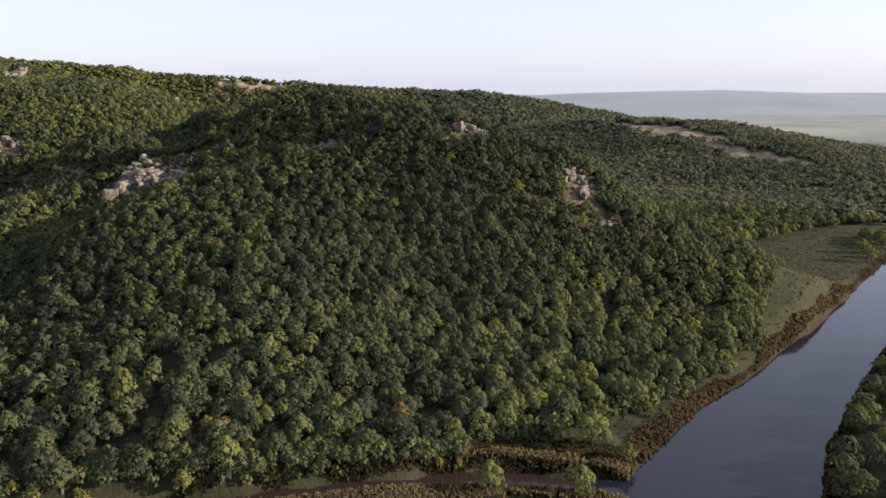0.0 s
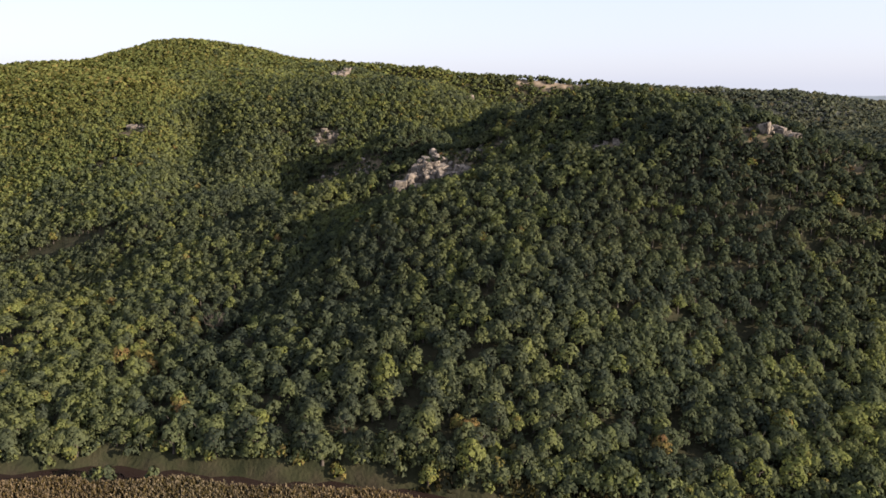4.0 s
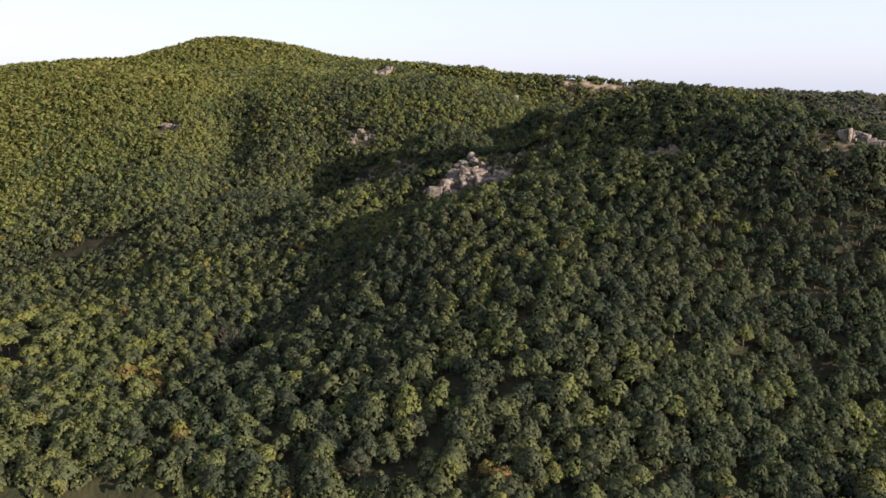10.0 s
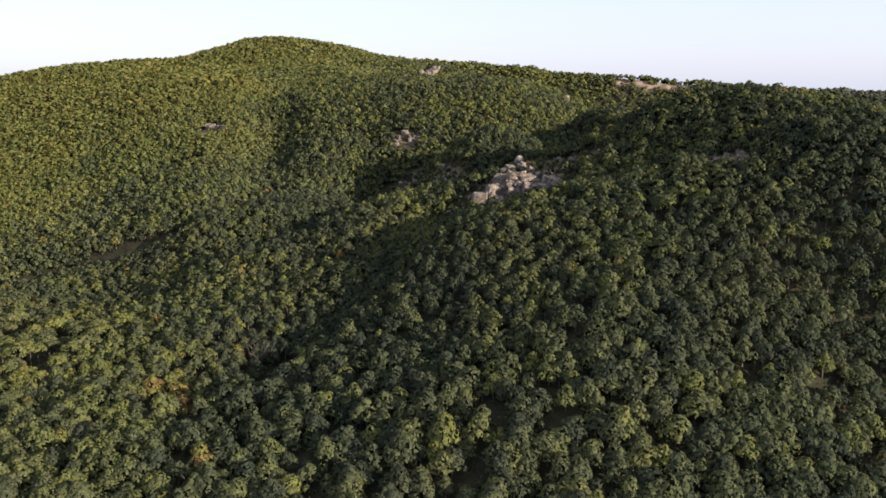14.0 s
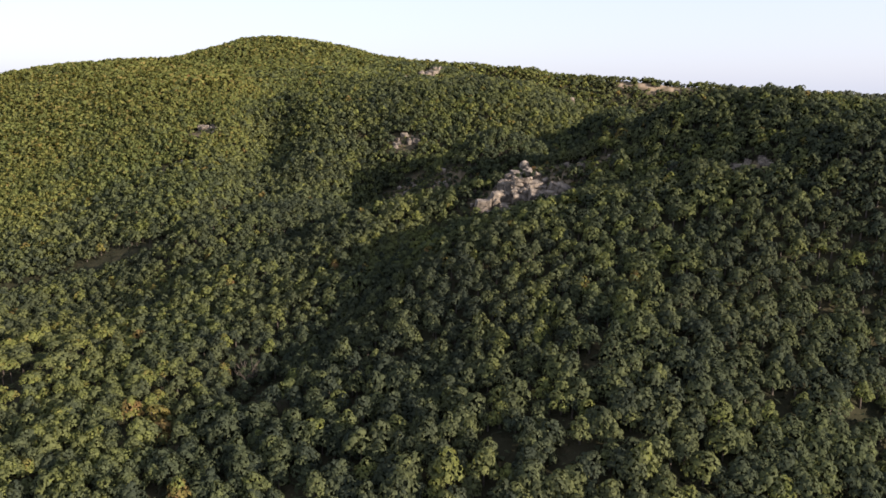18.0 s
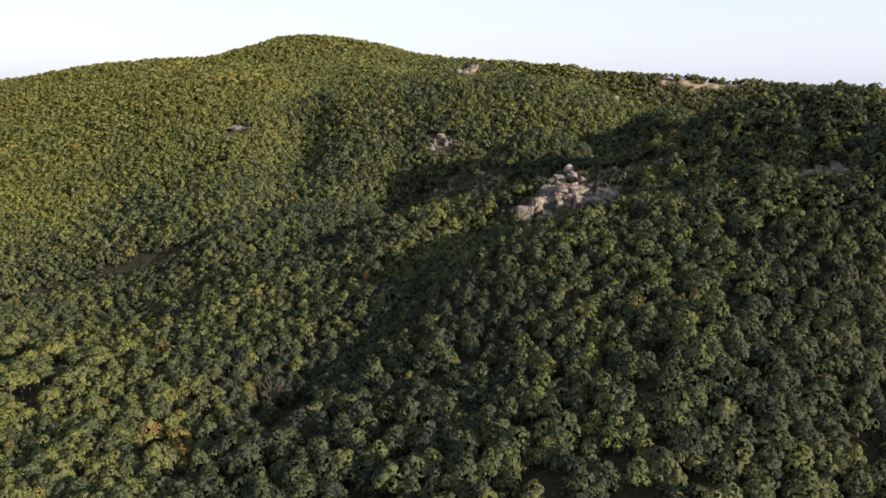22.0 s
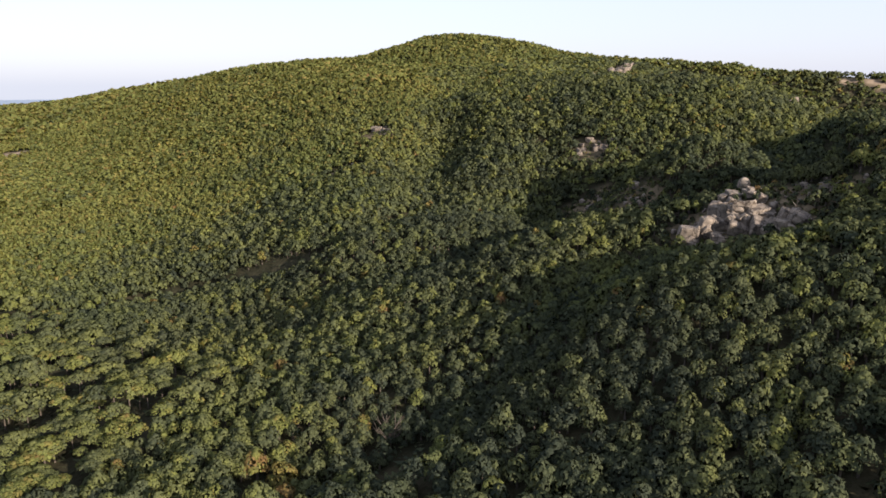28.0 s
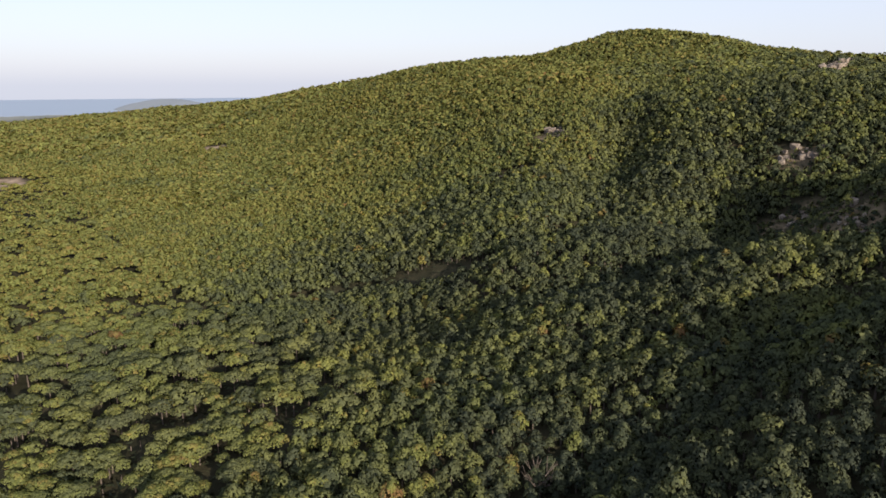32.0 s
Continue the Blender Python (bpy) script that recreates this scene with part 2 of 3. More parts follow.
GULLIES = [([(-285, 345), (-262, 308), (-237, 277), (-222, 240), (-232, 212), (-267, 196), (-284, 176), (-296, 140), (-300, 90)], 5.0, 13.0),
           ([(-222, 330), (-190, 300), (-165, 262), (-178, 232), (-205, 208), (-250, 180)], 5.0, 12.0),
           ([(-130, 230), (-118, 205), (-124, 180), (-140, 150)], 4.0, 11.0), ([(-330, 420), (-310, 360), (-285, 330)], 3.5, 14.0)]


def lattice(ix, iy):
    h = (ix * 374761393 + iy * 668265263) & 0x7FFFFFFF
    h = ((h ^ (h >> 13)) * 1274126177) & 0x7FFFFFFF
    return ((h ^ (h >> 16)) & 0xFFFF) / 65535.0


def rough(x, y, size):
    """Smooth random relief between -1 and 1."""
    u, v = np.asarray(x, float) / size, np.asarray(y, float) / size
    iu, iv = np.floor(u).astype(np.int64), np.floor(v).astype(np.int64)
    fu, fv = u - iu, v - iv
    fu, fv = fu * fu * (3 - 2 * fu), fv * fv * (3 - 2 * fv)
    a = lattice(iu, iv) * (1 - fu) + lattice(iu + 1, iv) * fu
    b = lattice(iu, iv + 1) * (1 - fu) + lattice(iu + 1, iv + 1) * fu
    return (a * (1 - fv) + b * fv) * 2 - 1


def from_line(x, y, line, widths=None):
    """Distance from a bent line, less its half width there."""
    best = np.full(np.shape(x), 1e9)
    for i in range(len(line) - 1):
        (ax, ay), (bx, by) = line[i], line[i + 1]
        k = np.clip(((x - ax) * (bx - ax) + (y - ay) * (by - ay)) / ((bx - ax) ** 2 + (by - ay) ** 2), 0, 1)
        d = np.hypot(x - ax - k * (bx - ax), y - ay - k * (by - ay))
        if widths:
            d = d - (widths[i] * (1 - k) + widths[i + 1] * k)
        best = np.minimum(best, d)
    return best


def step(v, a, b):
    k = np.clip((v - a) / (b - a), 0, 1)
    return k * k * (3 - 2 * k)


def hills(x, y):
    h = np.zeros(np.shape(x))
    for cx, cy, la, lb, turn, top in HILLS + SWELLS:
        dx, dy, c, s = x - cx, y - cy, math.cos(turn), math.sin(turn)
        h = h + top * np.exp(-((dx * c + dy * s) / la) ** 2 - ((dy * c - dx * s) / lb) ** 2)
    return np.maximum(h, -0.4)


def land(x, y):
    x, y = np.asarray(x, float), np.asarray(y, float)
    h = hills(x, y)
    for line, deep, wide in GULLIES:
        h = h - np.minimum(deep, h * 0.6) * np.exp(-(from_line(x, y, line) / wide) ** 2)
    h = h + np.clip(h / 25, 0, 1) * (2.2 * rough(x, y, 45) + 1.1 * rough(x, y, 17)) + 0.25 * rough(x, y, 9)
    z = 1.0 + h
    wet = from_line(x, y, RIVER, RIVER_HALF) + 1.2 * rough(x, y, 12)
    z = z * step(wet, -2, 6) - 1.5 * (1 - step(wet, -3, 1.0))
    brook = from_line(x, y, CREEK) + 0.7 * rough(x, y, 8)
    bed = np.where(z < 6, step(brook, 3.2, 5.2), 1.0)
    z = z * bed - 0.8 * (1 - bed)
    coast = x + 1950 + 120 * rough(x, y, 500)
    return z - 22 * (1 - step(coast, -250, 60))


def over_foot(x, y):
    """How far a place lies up the slope from the foot line."""
    fx, fy = np.array(FOOT).T
    d = from_line(x, y, FOOT)
    return np.where(y > np.interp(x, fx, fy), d, -d)


def openness(x, y, patches=OPENINGS + FIELDS):
    o = np.zeros(np.shape(x))
    for cx, cy, rx, ry in patches:
        d = np.hypot((x - cx) / rx, (y - cy) / ry)
        o = np.maximum(o, 1 - step(d + 0.3 * rough(x, y, 6), 0.75, 1.3))
    return o


def axis(lo, a, b, hi, fine):
    mid = np.arange(a, b + fine, fine)
    out, d = [mid[-1]], fine
    while out[-1] < hi:
        d = min(d * 1.05, 12 if out[-1] < 1250 else 120)
        out.append(out[-1] + d)
    low, d = [mid[0]], fine
    while low[-1] > lo:
        d = min(d * 1.05, 12 if low[-1] > -900 else 120)
        low.append(low[-1] - d)
    return np.concatenate([low[:0:-1], mid, out[1:]])


def mesh_from(name, verts, faces, mat, smooth=False):
    me = bpy.data.meshes.new(name)
    verts, faces = np.ascontiguousarray(verts, np.float32), np.ascontiguousarray(faces, np.int32)
    n, k = faces.shape
    me.vertices.add(len(verts))
    me.vertices.foreach_set("co", verts.ravel())
    me.loops.add(n * k)
    me.loops.foreach_set("vertex_index", faces.ravel())
    me.polygons.add(n)
    me.polygons.foreach_set("loop_start", np.arange(0, n * k, k, dtype=np.int32))
    me.polygons.foreach_set("loop_total", np.full(n, k, np.int32))
    me.update(calc_edges=True)
    if smooth:
        me.polygons.foreach_set("use_smooth", np.ones(n, bool))
    me.materials.append(mat)
    return me


def sheet(name, xs, ys, z, mat):
    gx, gy = np.meshgrid(xs, ys)
    v = np.stack([gx.ravel(), gy.ravel(), z(gx, gy).ravel()], 1)
    nx, ny = len(xs), len(ys)
    i = (np.arange(ny - 1)[:, None] * nx + np.arange(nx - 1)[None]).ravel()
    return mesh_from(name, v, np.stack([i, i + 1, i + nx + 1, i + nx], 1), mat, True)


ground_mesh = sheet("ground", axis(-4950, -420, 240, 4950, 3.0), axis(-1500, 60, 460, 4950, 3.0), land, GROUND)
co = np.empty(len(ground_mesh.vertices) * 3, np.float32)
ground_mesh.vertices.foreach_get("co", co)
gx, gy = co[0::3].astype(float), co[1::3].astype(float)
up, reach = over_foot(gx, gy), np.hypot(gx, gy)
shore = np.minimum(from_line(gx, gy, CREEK) - 1, from_line(gx, gy, RIVER, RIVER_HALF))
for cover, amount in (("meadow", np.maximum(1 - step(up + 3 * rough(gx, gy, 11), -3, 3), (1 - step(from_line(gx, gy, CREEK) + 2 * rough(gx, gy, 9), 6, 11)) * (reach < 400))), ("straw", openness(gx, gy, FIELDS)), ("dry", np.maximum(openness(gx, gy, OPENINGS), 0.55 * (1 - step(up, -6, -3)) * (gx < 20) * (reach < 400))),
                      ("mud", (1 - step(shore + 1.0 * rough(gx, gy, 7), 0.4, 1.6)) * (reach < 900)), ("hazed_fields", step(reach, 950, 1300) * (gx > 0) + step(reach, 1150, 1700) * (gx <= 0))):
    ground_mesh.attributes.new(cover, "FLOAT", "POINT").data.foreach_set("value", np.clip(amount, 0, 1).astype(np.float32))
tagged(new("ground", ground_mesh),
       "brown hillside soil and dry grass under the oak wood", "ground", kind="structure")


def ribbon(name, line, half, z, mat):
    p = np.array(line, float)
    d = np.gradient(p, axis=0)
    d /= np.linalg.norm(d, axis=1)[:, None]
    n = np.stack([-d[:, 1], d[:, 0]], 1) * np.array(half)[:, None]
    v = np.concatenate([np.c_[p + n, np.full(len(p), z)], np.c_[p - n, np.full(len(p), z)]])
    k = len(p)
    i = np.arange(k - 1)
    return mesh_from(name, v, np.stack([i, i + k, i + k + 1, i + 1], 1), mat)


tagged(new("river", ribbon("river", RIVER, [w + 9 for w in RIVER_HALF], 0.0, WATER)), "slow dark grey-blue river between wooded banks", "river", kind="structure")
tagged(new("creek", ribbon("creek", CREEK, [7.0] * len(CREEK), -0.03, BROOK)), "narrow dark creek at the foot of the wooded slope", "creek", kind="structure")
sea_xs, sea_ys = np.linspace(-4990, -1700, 12), np.linspace(-1500, 4900, 12)
tagged(new("sea", sheet("sea", sea_xs, sea_ys, lambda x, y: np.full(x.shape, -1.0), SEA)), "pale blue sea on the horizon", "sea", kind="structure")


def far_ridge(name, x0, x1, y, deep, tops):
    """A low ridge on the horizon, its haze painted in colour and glow; tops are heights at even steps along it."""
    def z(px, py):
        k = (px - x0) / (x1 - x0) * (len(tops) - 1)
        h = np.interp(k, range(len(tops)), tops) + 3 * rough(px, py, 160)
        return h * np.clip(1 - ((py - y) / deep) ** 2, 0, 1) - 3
    return tagged(new(name, sheet(name, np.linspace(x0, x1, 90), np.linspace(y - deep, y + deep, 14), z, HAZE)), "far wooded ridge with blue-grey haze painted into its colour", "hills", kind="structure")


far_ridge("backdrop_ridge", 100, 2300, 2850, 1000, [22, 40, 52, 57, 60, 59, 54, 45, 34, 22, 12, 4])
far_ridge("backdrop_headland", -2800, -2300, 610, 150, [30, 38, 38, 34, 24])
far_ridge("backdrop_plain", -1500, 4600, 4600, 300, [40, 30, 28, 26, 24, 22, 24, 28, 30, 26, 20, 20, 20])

# ---- trees ----
rng = np.random.default_rng(7)


def crown_shape(seed, leaves, leaf, lobes=13, flat=1.0):
    """Leaf clumps over the lobes of a crown of radius 1 about its middle. Returns corner points, three to a clump."""
    r = np.random.default_rng(seed)
    k = r.integers(lobes, lobes + 6)
    a = np.arange(k) * 2.4 + r.uniform(0, 6)
    rad = np.sqrt((np.arange(k) + 0.3) / k) * (0.66 if flat == 1.0 else 0.76)
    cen = np.stack([rad * np.cos(a) * r.uniform(0.8, 1.25, k), rad * np.sin(a) * r.uniform(0.8, 1.25, k), (0.44 - 1.9 * rad ** 2) * flat + r.uniform(-0.2, 0.2, k) * flat], 1)
    size = r.uniform(0.24, 0.37, k) * (13 / lobes) ** 0.5
    pts, nor, lobe = np.zeros((0, 3)), np.zeros((0, 3)), np.zeros(0, int)
    while len(pts) < leaves:
        w = r.integers(0, k, leaves * 2)
        d = r.normal(size=(leaves * 2, 3))
        d /= np.linalg.norm(d, axis=1)[:, None]
        d[:, 2] = np.where(d[:, 2] < -0.3, -d[:, 2], d[:, 2])
        p = cen[w] + d * size[w][:, None] * r.uniform(0.86, 1.05, (leaves * 2, 1))
        inside = (np.linalg.norm(p[:, None] - cen[None], axis=2) < size[None] * 0.78).any(1)
        pts, nor, lobe = np.concatenate([pts, p[~inside]]), np.concatenate([nor, d[~inside]]), np.concatenate([lobe, w[~inside]])
    pts, nor = pts[:leaves], nor[:leaves]
    whole = pts / np.linalg.norm(pts, axis=1)[:, None]
    nor = 0.85 * nor + 0.3 * whole
    face = nor + r.normal(size=nor.shape) * 0.12
    face /= np.linalg.norm(face, axis=1)[:, None]
    nor = nor + r.normal(size=nor.shape) * 0.15
    nor /= np.linalg.norm(nor, axis=1)[:, None]
    t = np.cross(nor, r.normal(size=nor.shape))
    t /= np.linalg.norm(t, axis=1)[:, None]
    b = np.cross(nor, t)
    s = leaf * r.uniform(0.6, 1.25, (leaves, 1))
    e = r.uniform(0.75, 1.25, (leaves, 3, 1))
    shift = (r.normal(size=k) * 0.06)[lobe[:leaves]] + r.normal(size=leaves) * 0.03
    return np.stack([pts + t * s * e[:, 0], pts + (b * 0.87 - t * 0.5) * s * e[:, 1], pts - (b * 0.87 + t * 0.5) * s * e[:, 2]], 1), shift, face


# leaf clumps to a crown, their half size, reach of the zone, spacing of the trees
ZONES = [(540, 0.1, 180, 3.3), (230, 0.15, 290, 3.2), (72, 0.262, 460, 3.3), (26, 0.4, 800, 4.2), (15, 0.52, 1300, 6.0)]
SHAPES = [[crown_shape(100 * k + s, n, leaf) for s in range(12)] for k, (n, leaf, *_) in enumerate(ZONES)]


BROAD = [[crown_shape(500 + 100 * k + s, int(n * 2.2), leaf * 0.66, 20, 0.45) for s in range(8)] for k, (n, leaf, *_) in enumerate(ZONES)]


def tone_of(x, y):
    # yellower down the valley; the rise with distance paints haze into the colour
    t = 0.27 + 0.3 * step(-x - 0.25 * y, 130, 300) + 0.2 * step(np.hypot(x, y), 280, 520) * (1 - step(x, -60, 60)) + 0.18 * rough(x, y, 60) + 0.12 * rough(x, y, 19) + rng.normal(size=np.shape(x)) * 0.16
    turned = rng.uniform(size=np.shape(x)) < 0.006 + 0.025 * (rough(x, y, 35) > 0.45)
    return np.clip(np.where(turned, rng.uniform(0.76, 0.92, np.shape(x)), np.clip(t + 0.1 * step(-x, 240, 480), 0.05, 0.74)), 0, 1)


def stand(spacing, x0, x1, y0, y1):
    xs, ys = np.meshgrid(np.arange(x0, x1, spacing), np.arange(y0, y1, spacing * 0.88))
    xs = xs + (np.arange(len(ys)) % 2)[:, None] * spacing / 2
    x, y = xs.ravel(), ys.ravel()
    return x + rng.uniform(-0.34, 0.34, x.shape) * spacing, y + rng.uniform(-0.34, 0.34, y.shape) * spacing


def camera_sees(x, y, z):
    """Which places the camera can see from three points of its path; the rest get no trees."""
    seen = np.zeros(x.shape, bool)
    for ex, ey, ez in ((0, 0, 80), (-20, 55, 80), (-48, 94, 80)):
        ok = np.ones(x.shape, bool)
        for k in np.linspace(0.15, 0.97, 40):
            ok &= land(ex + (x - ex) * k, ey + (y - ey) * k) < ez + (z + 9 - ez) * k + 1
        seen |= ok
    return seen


def placed(shapes, x, y, z, radius, tone, low=0.95, high=1.35):
    """Copies of crown shapes, turned and sized, as one run of corner points with a tone and a facing to each clump."""
    quads, tones, facings = [], [], []
    pick, turn = rng.integers(0, len(shapes), len(x)), rng.uniform(0, 6.283, len(x))
    for s, (q, shift, face) in enumerate(shapes):
        w = np.nonzero(pick == s)[0]
        if not len(w):
            continue
        c, sn = np.cos(turn[w])[:, None, None], np.sin(turn[w])[:, None, None]
        px, py = q[None, :, :, 0] * c - q[None, :, :, 1] * sn, q[None, :, :, 0] * sn + q[None, :, :, 1] * c
        rr = radius[w][:, None, None]
        tall = rng.uniform(low, high, len(w))[:, None, None]
        p = np.stack([px * rr + x[w][:, None, None], py * rr + y[w][:, None, None], q[None, :, :, 2] * rr * tall + z[w][:, None, None]], 3)
        quads.append(p.reshape(-1, 3))
        tones.append(np.clip(tone[w][:, None] + shift[None], 0, 1).ravel())
        c, sn = c[:, :, 0], sn[:, :, 0]
        facings.append(np.stack([face[None, :, 0] * c - face[None, :, 1] * sn, face[None, :, 0] * sn + face[None, :, 1] * c, np.broadcast_to(face[None, :, 2], (len(w), len(face)))], 2).reshape(-1, 3))
    return np.concatenate(quads), np.concatenate(tones), np.concatenate(facings)


def leafy(name, v, tones, mat, facings=None):
    me = mesh_from(name, v, np.arange(len(v)).reshape(-1, len(v) // len(tones)), mat)
    me.attributes.new("tone", "FLOAT", "FACE").data.foreach_set("value", np.asarray(tones, np.float32))
    if facings is None:
        facings = np.tile((0.0, 0.0, 1.0), (len(tones), 1))
    me.attributes.new("facing", "FLOAT_VECTOR", "FACE").data.foreach_set("vector", np.ascontiguousarray(facings, np.float32).ravel())
    return me


def tube(points, radii, sides=6):
    """A tapered limb along the points."""
    pts = [Vector(p) for p in points]
    v, f = [], []
    for i, p in enumerate(pts):
        d = (pts[min(i + 1, len(pts) - 1)] - pts[max(i - 1, 0)]).normalized()
        a = d.orthogonal().normalized()
        b = d.cross(a)
        for k in range(sides):
            t = 2 * math.pi * k / sides
            v.append(p + (a * math.cos(t) + b * math.sin(t)) * radii[i])
    for i in range(len(pts) - 1):
        for k in range(sides):
            f.append((i * sides + k, i * sides + (k + 1) % sides, (i + 1) * sides + (k + 1) % sides, (i + 1) * sides + k))
    return v, f


def limbs(seed, tall=3.2, bare=False):
    """A trunk with its limbs: radius-3 tree, base at the origin."""
    r = random.Random(seed)
    runs = [([(0, 0, -0.6), (0.05, 0, 0.4), (r.uniform(-0.2, 0.2), r.uniform(-0.2, 0.2), tall * 0.5), (r.uniform(-0.4, 0.4), r.uniform(-0.4, 0.4), tall)], [0.36, 0.26, 0.21, 0.13])]
    for k in range(9 if bare else 5):
        a, z0 = k * 2.4 + r.uniform(0, 1), tall * r.uniform(0.4, 0.85)
        l = r.uniform(1.3, 2.3)
        mid = (math.cos(a) * l * 0.5, math.sin(a) * l * 0.5, z0 + l * 0.45)
        end = (math.cos(a) * l, math.sin(a) * l, z0 + l * r.uniform(0.7, 1.3))
        runs.append(([(0, 0, z0), mid, end], [0.12, 0.08, 0.03]))
        if bare:
            for j in range(4):
                b = a + r.uniform(-1.2, 1.2)
                runs.append(([mid, (mid[0] + math.cos(b) * 0.9, mid[1] + math.sin(b) * 0.9, mid[2] + r.uniform(0.3, 1.2)), (mid[0] + math.cos(b) * 1.5, mid[1] + math.sin(b) * 1.5, mid[2] + r.uniform(0.8, 2.0))], [0.06, 0.045, 0.02]))
    v, f = [], []
    for pts, rad in runs:
        a, b = tube(pts, rad)
        f += [tuple(i + len(v) for i in q) for q in b]
        v += a
    return mesh_from("trunk", np.array(v), np.array(f), BARK, True)


TRUNKS = [limbs(s) for s in range(8)]
TONES = [0.1, 0.24, 0.38, 0.52, 0.68, 0.84, 0.95]
CROWNS = {}


def crown_mesh(tone, shape):
    """A shared crown of radius 3 in one of a few tones."""
    k = min(range(len(TONES)), key=lambda i: abs(TONES[i] - tone))
    if (k, shape) not in CROWNS:
        q, shift, face = crown_shape(900 + shape, 700, 0.092)
        CROWNS[k, shape] = leafy("crown", q.reshape(-1, 3) * (3.0, 3.0, 3.5) + (0, 0, 3.0), np.clip(TONES[k] + shift, 0, 1), LEAVES, face)
    return CROWNS[k, shape]


TREE_WORDS = ["dark green", "dark green", "green", "green", "light green", "yellowing", "brown-turned"]


def tree(x, y, radius, tone, place, category="tree", name="oak_tree", group="", tall=1.0):
    root = new(name)
    root.matrix_world = Matrix.LocRotScale((x, y, float(land(x, y)) - 0.05), Euler((0, 0, rng.uniform(0, 6.28))), (radius / 3, radius / 3, radius / 3 * tall))
    s = int(rng.integers(0, 8))
    new("trunk", TRUNKS[s]).parent = root
    new("crown", crown_mesh(tone, s)).parent = root
    k = min(range(len(TONES)), key=lambda i: abs(TONES[i] - tone))
    size = "broad" if radius > 4.2 else "small" if radius < 2.4 else "leafy"
    return tagged(root, f"{size} {TREE_WORDS[k]} oak {place}", category, group)


# single trees that stand out: x, y, crown radius, tone
MARKED = [(33, 147, 4.6, 0.72), (25, 149, 3.2, 0.6), (9, 129, 3.4, 0.7), (27, 129, 3.6, 0.66), (39, 141, 2.6, 0.6), (-142, 147, 3.6, 0.84), (-136, 143, 3.0, 0.92),
          (-148, 145, 3.4, 0.78), (-158, 234, 2.6, 0.64), (-84, 268, 3.6, 0.66), (-80, 271, 3.0, 0.78),
          (-44, 133, 3.6, 0.7), (-52, 130, 2.4, 0.66), (8, 150, 3.2, 0.7), (14, 153, 3.0, 0.74), (2, 148, 2.6, 0.66), (-10, 150, 2.8, 0.9), (-298, 525, 3.6, 0.1), (-292, 528, 2.8, 0.15)]
for x, y, radius, tone in MARKED:
    tree(x, y, radius, tone, "standing out from the wood" if y > 142 else "on the grassy river flat")
# a dead tree with bare limbs in the wood
dead = new("dead_tree")
dead.matrix_world = pose(-134, 166, float(land(-134, 166)), 0, 0, 40) @ Matrix.Scale(1.25, 4)
new("trunk", limbs(77, 3.2, True)).parent = dead
tagged(dead, "bare grey dead tree with branching limbs among the oaks", "tree")

